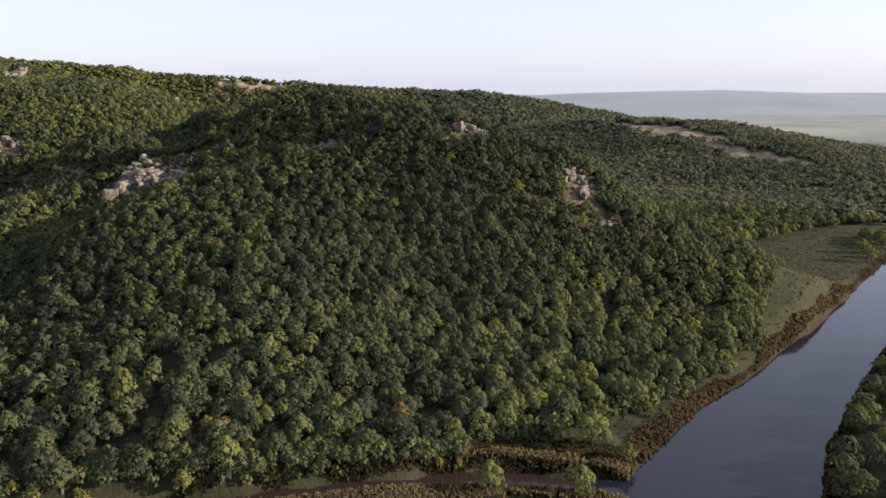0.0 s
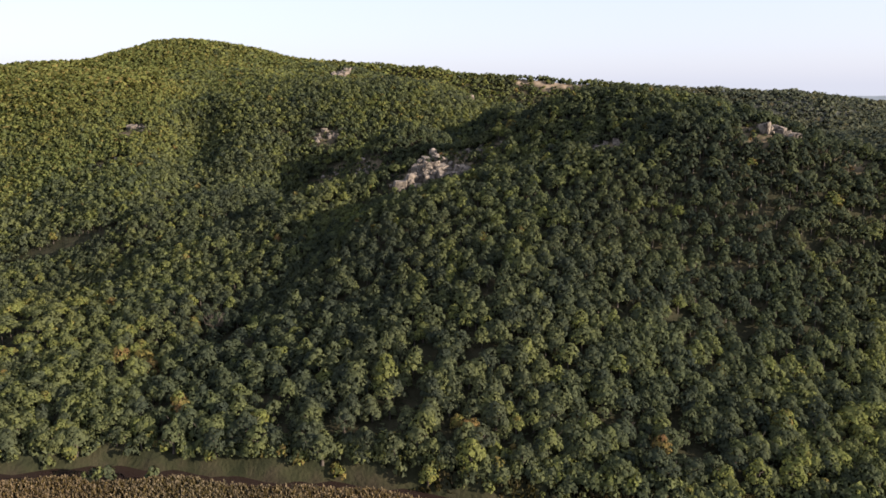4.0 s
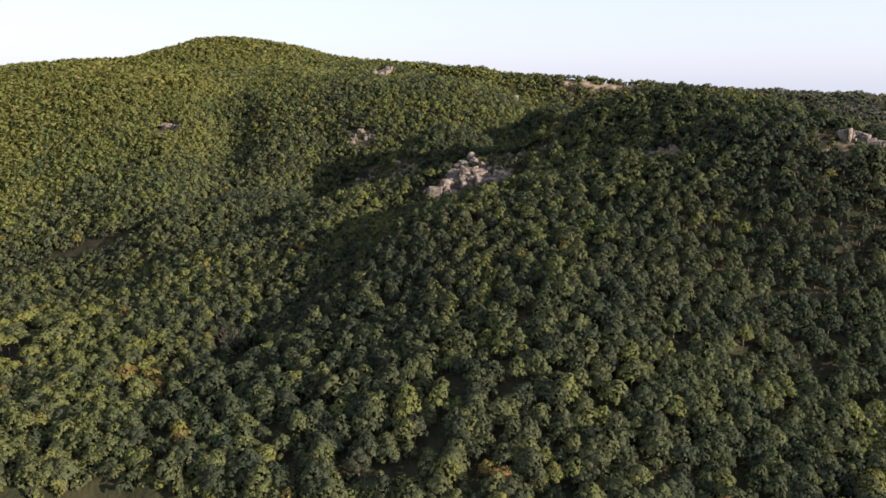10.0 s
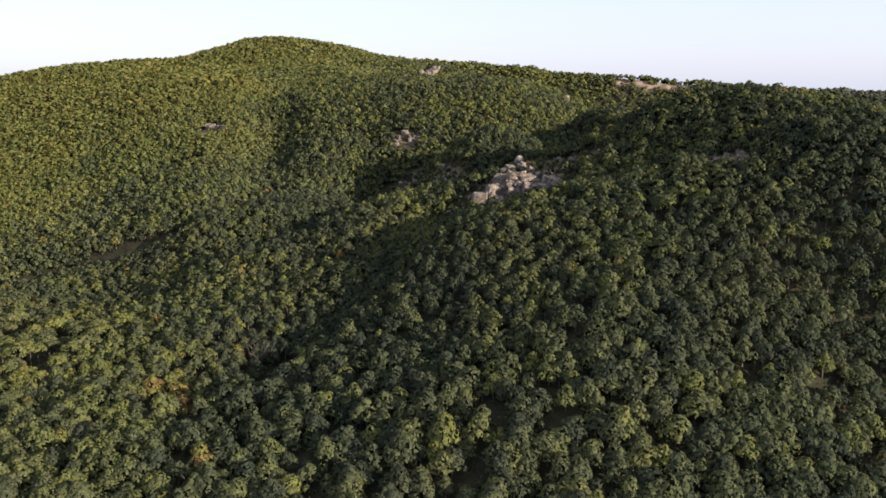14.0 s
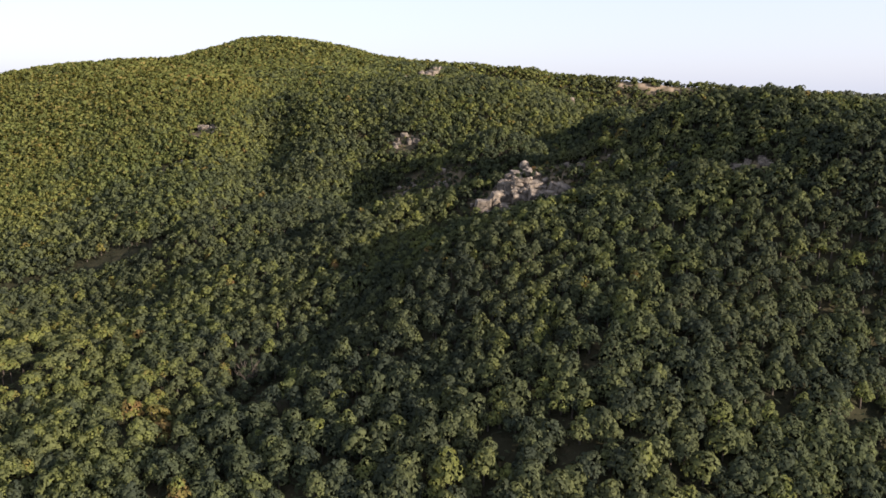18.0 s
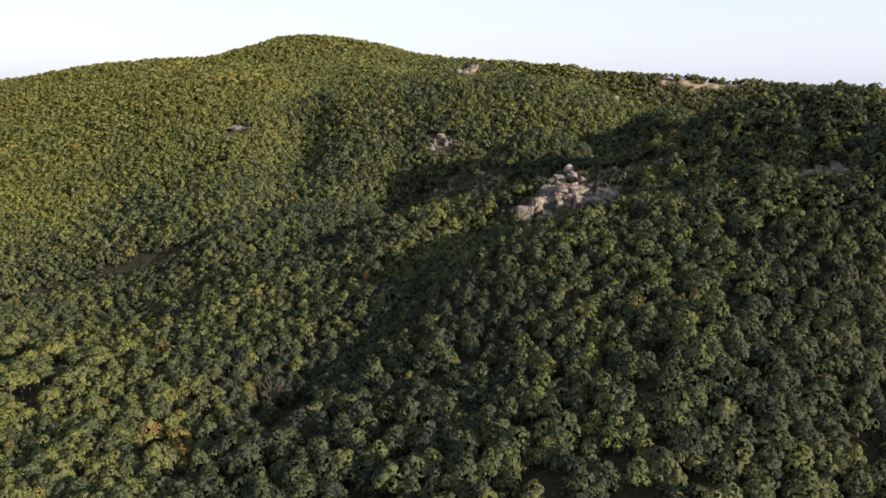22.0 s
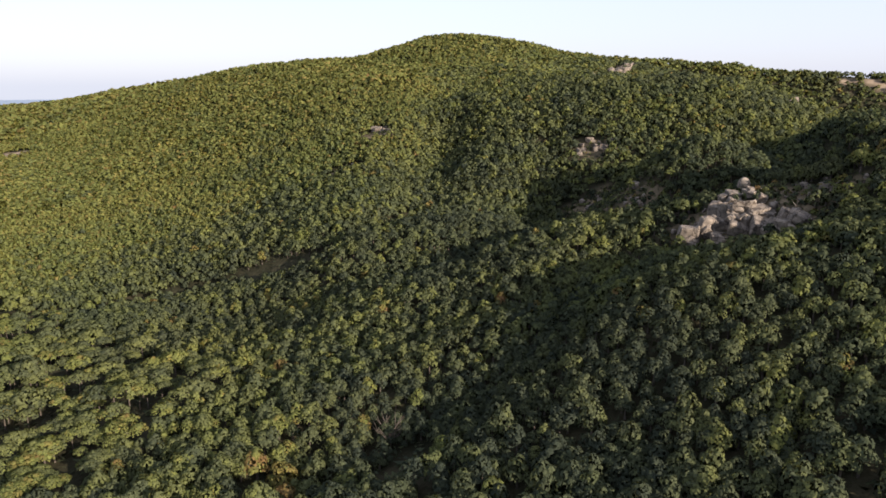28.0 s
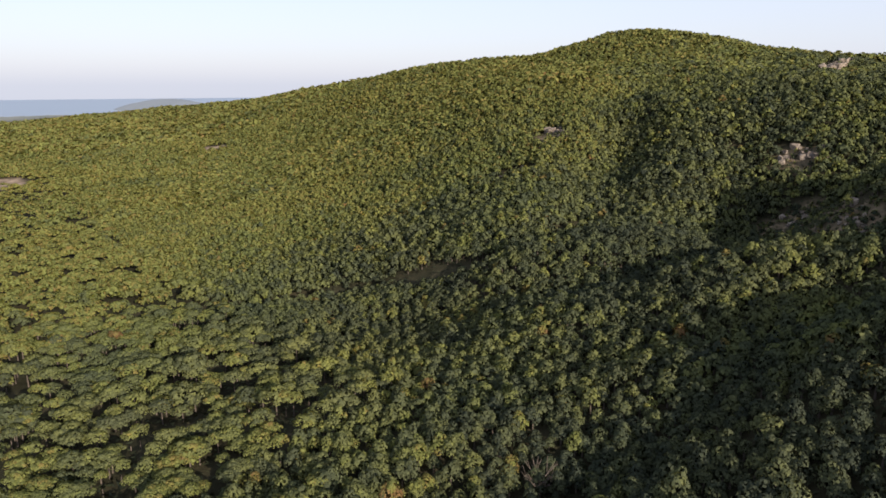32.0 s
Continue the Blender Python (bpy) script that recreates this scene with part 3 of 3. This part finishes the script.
# a treeless strip imitating the shadow streak that parts the valley floor from the slope
SHADOW_GAP = [(-234, 265), (-218, 234), (-228, 220), (-247, 211), (-268, 201), (-283, 186), (-290, 168), (-300, 144), (-308, 122), (-305, 90)]
DEAD_GAP = (-126, 163)
edge_count = 0
inner = 60.0
for k, (n, leaf, out, spacing) in enumerate(ZONES):
    x, y = stand(spacing * 0.8, max(-out - 60, -1500), min(out, 900), 70, out + 100)
    d = np.hypot(x + 20, y - 45)
    az = np.degrees(np.arctan2(-(x + 20), y - 45))
    up = over_foot(x, y)
    big = (x + 0.25 * (y - 120) + 25 * rough(x, y, 40) < -180) & (up < 75) & (x > -700)  # broad old trees on the valley floor
    w = (d >= inner) & (d < out) & (az > -42) & (az < 102) & (up + 3 * rough(x, y, 13) > 2)
    w &= rng.uniform(size=x.shape) > openness(x, y) * 1.15
    h0, hx, hy = hills(x, y), hills(x + 2, y), hills(x, y + 2)
    grain = 1.0 + 0.42 * (1 - step(up, 35, 75)) * step(x, -190, -120)  # taller trees near the foot of the slope
    w &= rng.uniform(size=x.shape) < 0.92 / grain ** 1.7 * np.sqrt(1 + ((hx - h0) / 2) ** 2 + ((hy - h0) / 2) ** 2)  # as thick on steep ground as on flat
    w &= (x < 230) | (d < 640) | (h0 > 13) | (h0 > 4) & (x < 340)  # the plain beyond the eastern ridge is open
    w &= (from_line(x, y, SHADOW_GAP) > 2.8 + 1.6 * rough(x, y, 14)) & (~big | (rng.uniform(size=x.shape) < 0.47) & (rough(x, y * 1.6, 17) + 0.5 * rough(x, y, 7) > -0.9)) & (np.hypot(x - DEAD_GAP[0], y - DEAD_GAP[1]) > 5.5) & ((from_line(x, y, CREEK) > 4.9) | (up > 25))
    for mx, my, mr, _ in MARKED:
        w &= np.hypot(x - mx, y - my) > mr * 0.8
    x, y, up, big, grain = x[w], y[w], up[w], big[w], grain[w]
    z = land(x, y)
    w = camera_sees(x, y, z)
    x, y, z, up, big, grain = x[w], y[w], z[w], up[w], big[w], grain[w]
    radius = np.where(big, np.where(rng.uniform(size=len(x)) < 0.12, 3.9, 2.4), spacing * 0.59 * grain) * rng.uniform(0.68, 1.35, len(x))
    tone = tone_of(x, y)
    # light painted into the tone: knoll front darker as in shade, east flank lighter
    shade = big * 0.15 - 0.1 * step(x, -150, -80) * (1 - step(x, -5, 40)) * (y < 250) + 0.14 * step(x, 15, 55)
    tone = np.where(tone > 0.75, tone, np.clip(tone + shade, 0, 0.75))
    single = (up < 26) & (x > -150) & (x < 70) & (k < 2)
    if k < 2:
        order = np.argsort(np.where(single, up, 1e9))[: max(0, min(int(single.sum()), 200 - edge_count))]
        single = np.zeros(len(x), bool)
        single[order] = True
        edge_count += len(order)
        for i in order:
            tree(float(x[i]), float(y[i]), float(radius[i]), float(tone[i]), "at the edge of the hillside wood", group="trees along the foot of the slope")
    x, y, z, radius, tone, big = x[~single], y[~single], z[~single], radius[~single], tone[~single], big[~single]
    flat = np.where(big, 0.85, 1.0)
    base = z + radius * (0.8 if k < 3 else 0.62) * flat + 0.2 + rng.uniform(0, 1.1, len(x)) + big * rng.uniform(0.0, 2.6, len(x))
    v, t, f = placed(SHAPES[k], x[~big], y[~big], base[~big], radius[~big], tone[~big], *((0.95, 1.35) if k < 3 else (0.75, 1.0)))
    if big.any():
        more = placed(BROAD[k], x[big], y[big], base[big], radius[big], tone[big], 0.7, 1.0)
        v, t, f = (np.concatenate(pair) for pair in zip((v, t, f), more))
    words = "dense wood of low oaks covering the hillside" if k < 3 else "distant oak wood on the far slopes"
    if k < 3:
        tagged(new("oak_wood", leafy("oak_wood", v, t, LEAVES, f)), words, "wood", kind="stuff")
    else:  # the eastern ridges take the leaves with haze painted into their colour
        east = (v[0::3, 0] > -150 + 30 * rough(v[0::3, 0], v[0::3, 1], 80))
        for side, mat in ((east, HAZED_LEAVES), (~east, LEAVES)):
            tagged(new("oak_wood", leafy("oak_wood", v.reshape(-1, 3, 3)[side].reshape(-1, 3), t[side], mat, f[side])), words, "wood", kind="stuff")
    if k < 2:
        a = np.arange(5) * 1.2566
        ring = np.stack([np.cos(a), np.sin(a)], 1)
        low = np.concatenate([np.c_[ring * 0.25, np.full(5, -0.4)], np.c_[ring * 0.1, np.full(5, 1.0)]])
        v = np.repeat(low[None], len(x), 0)
        v[:, 5:, 2] = radius[:, None] * 0.9
        v = (v + np.stack([x, y, z], 1)[:, None]).reshape(-1, 3)
        f = np.array([(i, (i + 1) % 5, (i + 1) % 5 + 5, i + 5) for i in range(5)])
        f = (f[None] + (np.arange(len(x)) * 10)[:, None, None]).reshape(-1, 4)
        tagged(new("oak_trunks", mesh_from("oak_trunks", v, f, BARK, True)), "grey-brown trunks standing under the oak wood", "trunks", kind="stuff")
    inner = out

# bushes that close the wood's edge down to the ground
x, y = rng.uniform(-200, 130, 30000), rng.uniform(85, 330, 30000)
up = over_foot(x, y)
w = (up + 2 * rough(x, y, 9) > -1.5) & (up < 9) & (from_line(x, y, CREEK) > 4.6)
w |= (up > -9) & (up < 0) & (x > 40) & (rough(x, y, 8) > 0.45) & (from_line(x, y, RIVER, RIVER_HALF) > 4)
x, y = x[w][:1500], y[w][:1500]
sx, sy = rng.uniform(-190, 5, 12000), rng.uniform(80, 150, 12000)
brook = from_line(sx, sy, CREEK)
w = (brook > 4.3) & (brook < 10) & (sy > np.interp(sx, [p[0] for p in CREEK], [p[1] for p in CREEK])) & (rough(sx, sy, 7) > -0.55)
x, y = np.concatenate([x, sx[w][:520]]), np.concatenate([y, sy[w][:520]])
radius = rng.uniform(0.8, 2.0, len(x))
v, t, f = placed(SHAPES[2], x, y, land(x, y) + radius * 0.55, radius, np.clip(rng.normal(0.4, 0.2, len(x)), 0, 0.85))
tagged(new("bushes", leafy("bushes", v, t, LEAVES, f)), "low green bushes along the foot of the wood", "bushes", kind="stuff")

# undergrowth between the trunks
x, y = rng.uniform(-330, 130, 60000), rng.uniform(95, 350, 60000)
w = (over_foot(x, y) > 7) & (np.hypot(x + 20, y - 45) < 320) & (from_line(x, y, CREEK) > 8)
x, y = x[w], y[w]
n = len(x)
mid = np.stack([x, y, land(x, y) + rng.uniform(0.1, 1.3, n)], 1)
corner = rng.normal(size=(n, 3, 3)) * (0.5, 0.5, 0.25)
tagged(new("undergrowth", leafy("undergrowth", (mid[:, None] + corner).reshape(-1, 3), np.clip(rng.normal(0.15, 0.12, n), 0, 0.5), LEAVES)), "dark leafy undergrowth on the wood's floor", "undergrowth", kind="stuff")

# trees along the far bank of the river and at the meadow's rim
bank_trees = 0
for i in range(2200):
    x, y = rng.uniform(75, 330), rng.uniform(95, 225 if i % 3 else 470)
    off = float(from_line(np.array(x), np.array(y), RIVER, RIVER_HALF))
    side = x - np.interp(y, [p[1] for p in RIVER[:12]], [p[0] for p in RIVER[:12]])
    if side > 0 and 3 < off < 26 and bank_trees < 150 or side < 0 and 2.5 < off < 16 and y > 322 and bank_trees < 150:
        tree(float(x), float(y), float(rng.uniform(2.2, 4.2)), float(np.clip(rng.normal(0.4, 0.2), 0, 0.8)), "on the river bank", group="trees on the river bank")
        bank_trees += 1

# a clump of trees where the river bends behind the meadow
for i in range(60):
    x, y = rng.uniform(198, 262), rng.uniform(338, 415)
    off = float(from_line(np.array(x), np.array(y), RIVER, RIVER_HALF))
    if 2.5 < off < 22 and x < np.interp(y, [p[1] for p in RIVER[:12]], [p[0] for p in RIVER[:12]]):
        tree(float(x), float(y), float(rng.uniform(2.6, 4.4)), float(np.clip(rng.normal(0.55, 0.15), 0, 0.8)), "at the bend of the river", group="trees at the river bend")

# ---- reeds and rough grass ----


def tufts(name, x, y, tall, wide, mat, label, category):
    """Upright splayed blades, four to a tuft."""
    n = len(x)
    z = land(x, y)
    quads = []
    for k in range(4):
        a = rng.uniform(0, 6.283, n)
        lean = rng.uniform(0.05, 0.45, n) * tall
        h = tall * rng.uniform(0.7, 1.2, n)
        bx, by = x + rng.uniform(-0.25, 0.25, n), y + rng.uniform(-0.25, 0.25, n)
        tx, ty = bx + np.cos(a) * lean, by + np.sin(a) * lean
        c, s = -np.sin(a) * wide, np.cos(a) * wide
        quads.append(np.stack([np.stack([bx - c, by - s, z - 0.1], 1), np.stack([bx + c, by + s, z - 0.1], 1),
                               np.stack([tx + c * 0.9, ty + s * 0.9, z + h], 1), np.stack([tx - c * 0.9, ty - s * 0.9, z + h * 0.93], 1)], 1))
    v = np.concatenate(quads).reshape(-1, 3)
    tone = np.tile(np.clip(rng.normal(0.5, 0.22, n) + 0.2 * rough(x, y, 9), 0, 1), 4)
    q = v.reshape(-1, 4, 3)
    face = np.cross(q[:, 1] - q[:, 0], q[:, 3] - q[:, 0])
    face /= np.linalg.norm(face, axis=1)[:, None] * np.where(face[:, 2:] < 0, -1, 1)
    tagged(new(name, leafy(name, v, tone, mat, face)), label, category, kind="stuff")



x, y = rng.uniform(-200, 60, 90000), rng.uniform(88, 160, 90000)
creek, river, up = from_line(x, y, CREEK), from_line(x, y, RIVER, RIVER_HALF), over_foot(x, y)
w = (creek > 4.2 + 0.8 * rough(x, y, 6)) & (river > 1.0) & (up < -2.5 + 1.5 * rough(x, y, 7)) & (creek < 34) & (rough(x, y, 10) + 0.6 * rough(x, y, 4) > -1.15)
w &= ((x < 12) | (creek < 8)) & ((x > -62) | (y < np.interp(x, [p[0] for p in CREEK], [p[1] for p in CREEK])))
x, y = x[w][:30000], y[w][:30000]
tufts("reed_bed", x, y, 1.3, 0.12, REED, "pale brown dry reeds along the creek", "reeds")
k = rng.uniform(2, 11, 60000)  # along the river's bends
bx, by = (np.interp(k, range(len(RIVER)), [p[c] for p in RIVER]) for c in (0, 1))
x, y = bx + rng.uniform(-24, 24, len(k)), by + rng.uniform(-14, 14, len(k))
river = from_line(x, y, RIVER, RIVER_HALF)
w = (river > 0.2 + 0.5 * rough(x, y, 5)) & (river < np.where(y < 185, 5.0, 2.6) + 2.2 * rough(x, y, 14)) & (over_foot(x, y) < 1)
x, y = x[w][:13000], y[w][:13000]
tufts("reed_fringe", x, y, 0.75, 0.2, FRINGE, "brown reed fringe on the river bank", "reeds")
x, y = rng.uniform(-150, 240, 26000), rng.uniform(100, 400, 26000)
w = (over_foot(x, y) < 3) & (over_foot(x, y) > -60) & (from_line(x, y, RIVER, RIVER_HALF) > 4) & (from_line(x, y, CREEK) > 3) & ((x > 10) | (over_foot(x, y) > -6)) & (x < np.interp(y, [p[1] for p in RIVER[:12]], [p[0] for p in RIVER[:12]]))
tufts("meadow_grass", x[w], y[w], 0.2, 0.3, GRASS, "rough green-brown meadow grass on the river flat", "grass")

k = rng.uniform(2, 11.5, 22000)  # brown bank grass above the creek
x = np.interp(k, range(len(CREEK)), [p[0] for p in CREEK]) + rng.uniform(-5, 5, len(k))
y = np.interp(k, range(len(CREEK)), [p[1] for p in CREEK]) + rng.uniform(2, 15, len(k))
w = (from_line(x, y, CREEK) > 3.6) & (over_foot(x, y) < 3) & (rough(x, y, 5) > -0.7) & (from_line(x, y, RIVER, RIVER_HALF) > 2)
x, y = x[w][:9000], y[w][:9000]
tufts("bank_grass", x, y, 0.5, 0.16, BANK, "olive-brown rough grass on the creek bank", "grass")

# ---- rocks ----


def rock_mesh(seed, rounded=0.0):
    """A weathered granite block about 1 across, its base at height 0."""
    r = random.Random(seed)
    bm = bmesh.new()
    if not rounded:
        for k in range(8):
            bm.verts.new(((k % 2 - 0.5) * r.uniform(0.7, 1.05), (k // 2 % 2 - 0.5) * r.uniform(0.7, 1.05), (k // 4) * r.uniform(0.65, 1.0)))
    for _ in range(30 if rounded else 5):
        v = Vector((r.gauss(0, 1), r.gauss(0, 1), r.gauss(0, 1))).normalized()
        v *= r.uniform(0.85, 1.0) if rounded else r.uniform(0.85, 1.15)
        bm.verts.new((v.x * 0.55, v.y * 0.55, v.z * 0.6 + 0.42))
    hull = bmesh.ops.convex_hull(bm, input=bm.verts)
    bmesh.ops.delete(bm, geom=[g for g in hull["geom_interior"] if isinstance(g, bmesh.types.BMVert)], context="VERTS")
    if not rounded:
        bmesh.ops.bevel(bm, geom=list(bm.edges), offset=0.05, segments=1, affect="EDGES")
    bmesh.ops.triangulate(bm, faces=bm.faces)
    bmesh.ops.subdivide_edges(bm, edges=bm.edges, cuts=2 if rounded else 1, use_grid_fill=True, smooth=rounded)
    off = Vector((seed * 3.1, seed * 1.7, 0))
    for v in bm.verts:
        v.co += v.co.normalized() * (noise.noise(v.co * 3.5 + off) * 0.04 + noise.noise(v.co * 9 + off) * 0.03)
    me = bpy.data.meshes.new("boulder")
    bm.to_mesh(me)
    bm.free()
    me.materials.append(ROCK)
    for p in me.polygons:
        p.use_smooth = rounded > 0
    return me


BLOCKS = [rock_mesh(s) for s in range(14)] + [rock_mesh(40 + s, 0.8) for s in range(4)]


def boulder(x, y, wide, tall, parent, turn, kind, sink=0.15, deep=0.9):
    ob = new("boulder", BLOCKS[kind])
    ob.parent = parent
    ob.matrix_world = Matrix.LocRotScale((x, y, float(land(x, y)) - tall * sink), Euler((random.uniform(-0.2, 0.2), random.uniform(-0.2, 0.2), turn)), (wide, wide * deep, tall))
    return ob


def pile(x, y, wide, tall, count, parent, kind=12):
    """Blocks of one fractured mass, leaning the same way, the larger low and the smaller high."""
    for i in range(count):
        a, r = random.uniform(0, 6.28), math.sqrt(random.random()) * 0.5
        px, py = x + math.cos(a) * r * wide, y + math.sin(a) * r * wide * 0.7
        size = wide * random.uniform(0.22, 0.42)
        ob = new("boulder", BLOCKS[random.randrange(kind)])
        ob.parent = parent
        z = float(land(px, py)) - 0.3 * size + tall * 0.75 * random.uniform(0, 1) * (1 - 1.5 * r * r)
        ob.matrix_world = Matrix.LocRotScale((px, py, z), Euler((0.35 + random.gauss(0, 0.15), random.gauss(0.3, 0.15), random.gauss(0.4, 0.5))), (size, size * 0.8, size * random.uniform(0.75, 1.2)))


main = tagged(new("rock_outcrop"), "pale granite outcrop of cracked slabs on the knoll's shoulder", "rocks")
main.matrix_world = pose(-108, 254, float(land(-108, 254)))
random.seed(5)
for x, y, wide, tall, deep, turn, lean, kind in [
        (-114.5, 245.6, 5.2, 6.2, 0.6, 0.5, 0.3, 0), (-111.3, 247.6, 4.2, 6.4, 0.65, 0.9, 0.25, 3), (-113, 244.6, 4.2, 3.0, 0.8, 0.2, 0.4, 5), (-109, 249.4, 4.6, 4.2, 0.8, 1.0, 0.3, 7),
        (-105.0, 252, 5.6, 8.2, 0.7, 0.6, 0.2, 1), (-101.8, 251.6, 5.0, 6.8, 0.7, 1.1, 0.25, 4), (-103.6, 249.4, 5.4, 3.8, 0.8, 0.4, 0.45, 9), (-107.2, 253.4, 5.8, 5.2, 0.8, 0.3, 0.3, 2),
        (-105.4, 250.4, 4.6, 4.6, 0.9, 1.4, 0.3, 10), (-98.4, 249.8, 6.4, 3.8, 0.7, 0.7, 0.5, 6), (-95.4, 248.4, 4.6, 2.4, 0.8, 0.3, 0.4, 8),
        (-99.5, 253.2, 5.0, 3.2, 0.8, 0.5, 0.3, 11), (-111, 254.5, 5.0, 3.2, 0.8, 0.2, 0.2, 5), (-109.5, 259.5, 4.6, 2.4, 0.8, 0.9, 0.2, 3),
        (-107, 246.6, 4.4, 2.2, 0.8, 0.6, 0.4, 1)]:
    ob = boulder(x, y, wide, tall, main, turn, kind, 0.2, deep)
    ob.matrix_world = Matrix.LocRotScale(ob.matrix_world.translation, Euler((lean, lean * 0.5, turn)), (wide, wide * deep, tall))
for x, y, wide, tall, count in [(-113, 246.5, 6, 4.4, 12), (-103.5, 250.5, 7, 5.6, 16), (-97, 249.0, 7, 2.8, 12), (-110, 258, 6, 2.2, 9), (-106.5, 260, 5, 0.9, 7), (-94, 250.5, 9, 1.2, 18), (-101, 256, 6, 1.8, 9)]:
    pile(x, y, wide, tall, count, main)
for i in range(34):
    boulder(-107 + random.gauss(0, 8), 252 + random.gauss(0, 4.5), random.uniform(0.6, 1.6), random.uniform(0.4, 1.1), main, i, i % 12)
perched = tagged(new("perched_boulder", BLOCKS[15]), "large rounded grey boulder perched above the outcrop", "boulder")
perched.matrix_world = Matrix.LocRotScale((-110, 266.5, float(land(-110, 266.5)) - 0.2), Euler((0, 0, 0.7)), (3.0, 2.8, 3.3))


def outcrop(label, x, y, along, across, turn, count, small, large, tall=0.7):
    random.seed(int(abs(x) * 7 + abs(y)))
    root = tagged(new("rock_outcrop"), label, "rocks", "rock outcrops in the wood")
    root.matrix_world = pose(x, y, float(land(x, y)))
    for i in range(count):
        a, b = random.gauss(0, along), random.gauss(0, across)
        size = random.uniform(small, large) * (1.5 if i < 4 else 0.95)
        boulder(x + a * math.cos(turn) - b * math.sin(turn), y + a * math.sin(turn) + b * math.cos(turn), size, size * random.uniform(0.65, 1.35) * tall, root, turn + random.gauss(0, 0.35), random.randrange(12), 0.22, random.uniform(0.5, 0.8))


# low scrub on the rocky openings
x, y = rng.uniform(-340, 70, 40000), rng.uniform(225, 530, 40000)
w = openness(x, y) > 0.2
x, y = x[w][:900], y[w][:900]
near_x, near_y = rng.uniform(-192, -72, 16000), rng.uniform(238, 316, 16000)
w = (openness(near_x, near_y) > 0.2) & (np.hypot(near_x + 106, near_y - 250) > 9)
x, y = np.concatenate([x, near_x[w][:900]]), np.concatenate([y, near_y[w][:900]])
radius = rng.uniform(0.4, 1.25, len(x))
v, t, f = placed(SHAPES[3], x, y, land(x, y) + radius * 0.4, radius, np.clip(rng.normal(0.35, 0.28, len(x)), 0, 0.95), 0.7, 1.1)
tagged(new("scrub", leafy("scrub", v, t, LEAVES, f)), "low dull green and brown scrub between the rocks", "scrub", kind="stuff")

outcrop("pale rocks among trees near the knoll's top", -40, 245, 3.2, 1.2, 0.2, 16, 1.2, 2.6)
outcrop("single pale boulders among the knoll's trees", -60, 253, 2.0, 0.8, 0.2, 5, 1.0, 2.0)
outcrop("tall weathered rock pinnacles on the knoll's crest", 8, 246, 4.6, 1.2, -0.1, 24, 1.5, 2.7, 0.85)
outcrop("reddish sunlit crag on the knoll's flank", 46, 240, 3.6, 1.8, 0.3, 36, 1.2, 2.7, 0.65)
outcrop("small grey rocks on the wooded flank", 54, 234, 2.2, 1.2, 0.3, 12, 0.9, 1.9, 0.65)
outcrop("bright granite slabs along the ridge crest", -299, 530, 4.0, 2.5, 1.9, 16, 2.8, 5.0, 0.8)
outcrop("pale slabs below the ridge crest", -291, 506, 9.0, 2.2, 1.9, 24, 2.8, 5.2, 0.9)
outcrop("grey slabs stepping down the ridge", -284, 484, 9.0, 2.2, 1.9, 24, 2.6, 5.0, 0.9)
outcrop("low grey slabs at the foot of the ridge's rock run", -264, 438, 6.0, 1.8, 1.8, 14, 1.8, 3.6, 0.8)
outcrop("pale rocks showing through the wood", -314, 320, 4.4, 2.2, 0.1, 18, 1.4, 3.0)
outcrop("broken pale rocks in a gap of the wood", -301, 288, 4.0, 2.4, 0.6, 16, 0.9, 2.0)
outcrop("grey rocks above a dark thicket", -201, 337, 4.0, 2.0, 0.2, 14, 1.3, 2.8)
outcrop("flat white rock slab on the far slope", -150, 419, 3.0, 1.0, 0.1, 8, 2.0, 4.0, 0.6)
outcrop("grey rubble on dry ground beside the outcrop", -146, 281, 10.0, 2.2, -0.65, 38, 0.7, 2.2, 0.9)
outcrop("grey rubble at the end of the dry terrace", -180, 309, 6.0, 1.8, -0.65, 18, 0.6, 1.8, 0.8)
outcrop("small grey rocks in dry scrub", -90, 264, 5.0, 2.0, 0.1, 28, 0.6, 1.7, 0.8)
outcrop("white rocks far down the valley", -1073, 146, 2.5, 2.0, 0.0, 5, 3.0, 6.0)
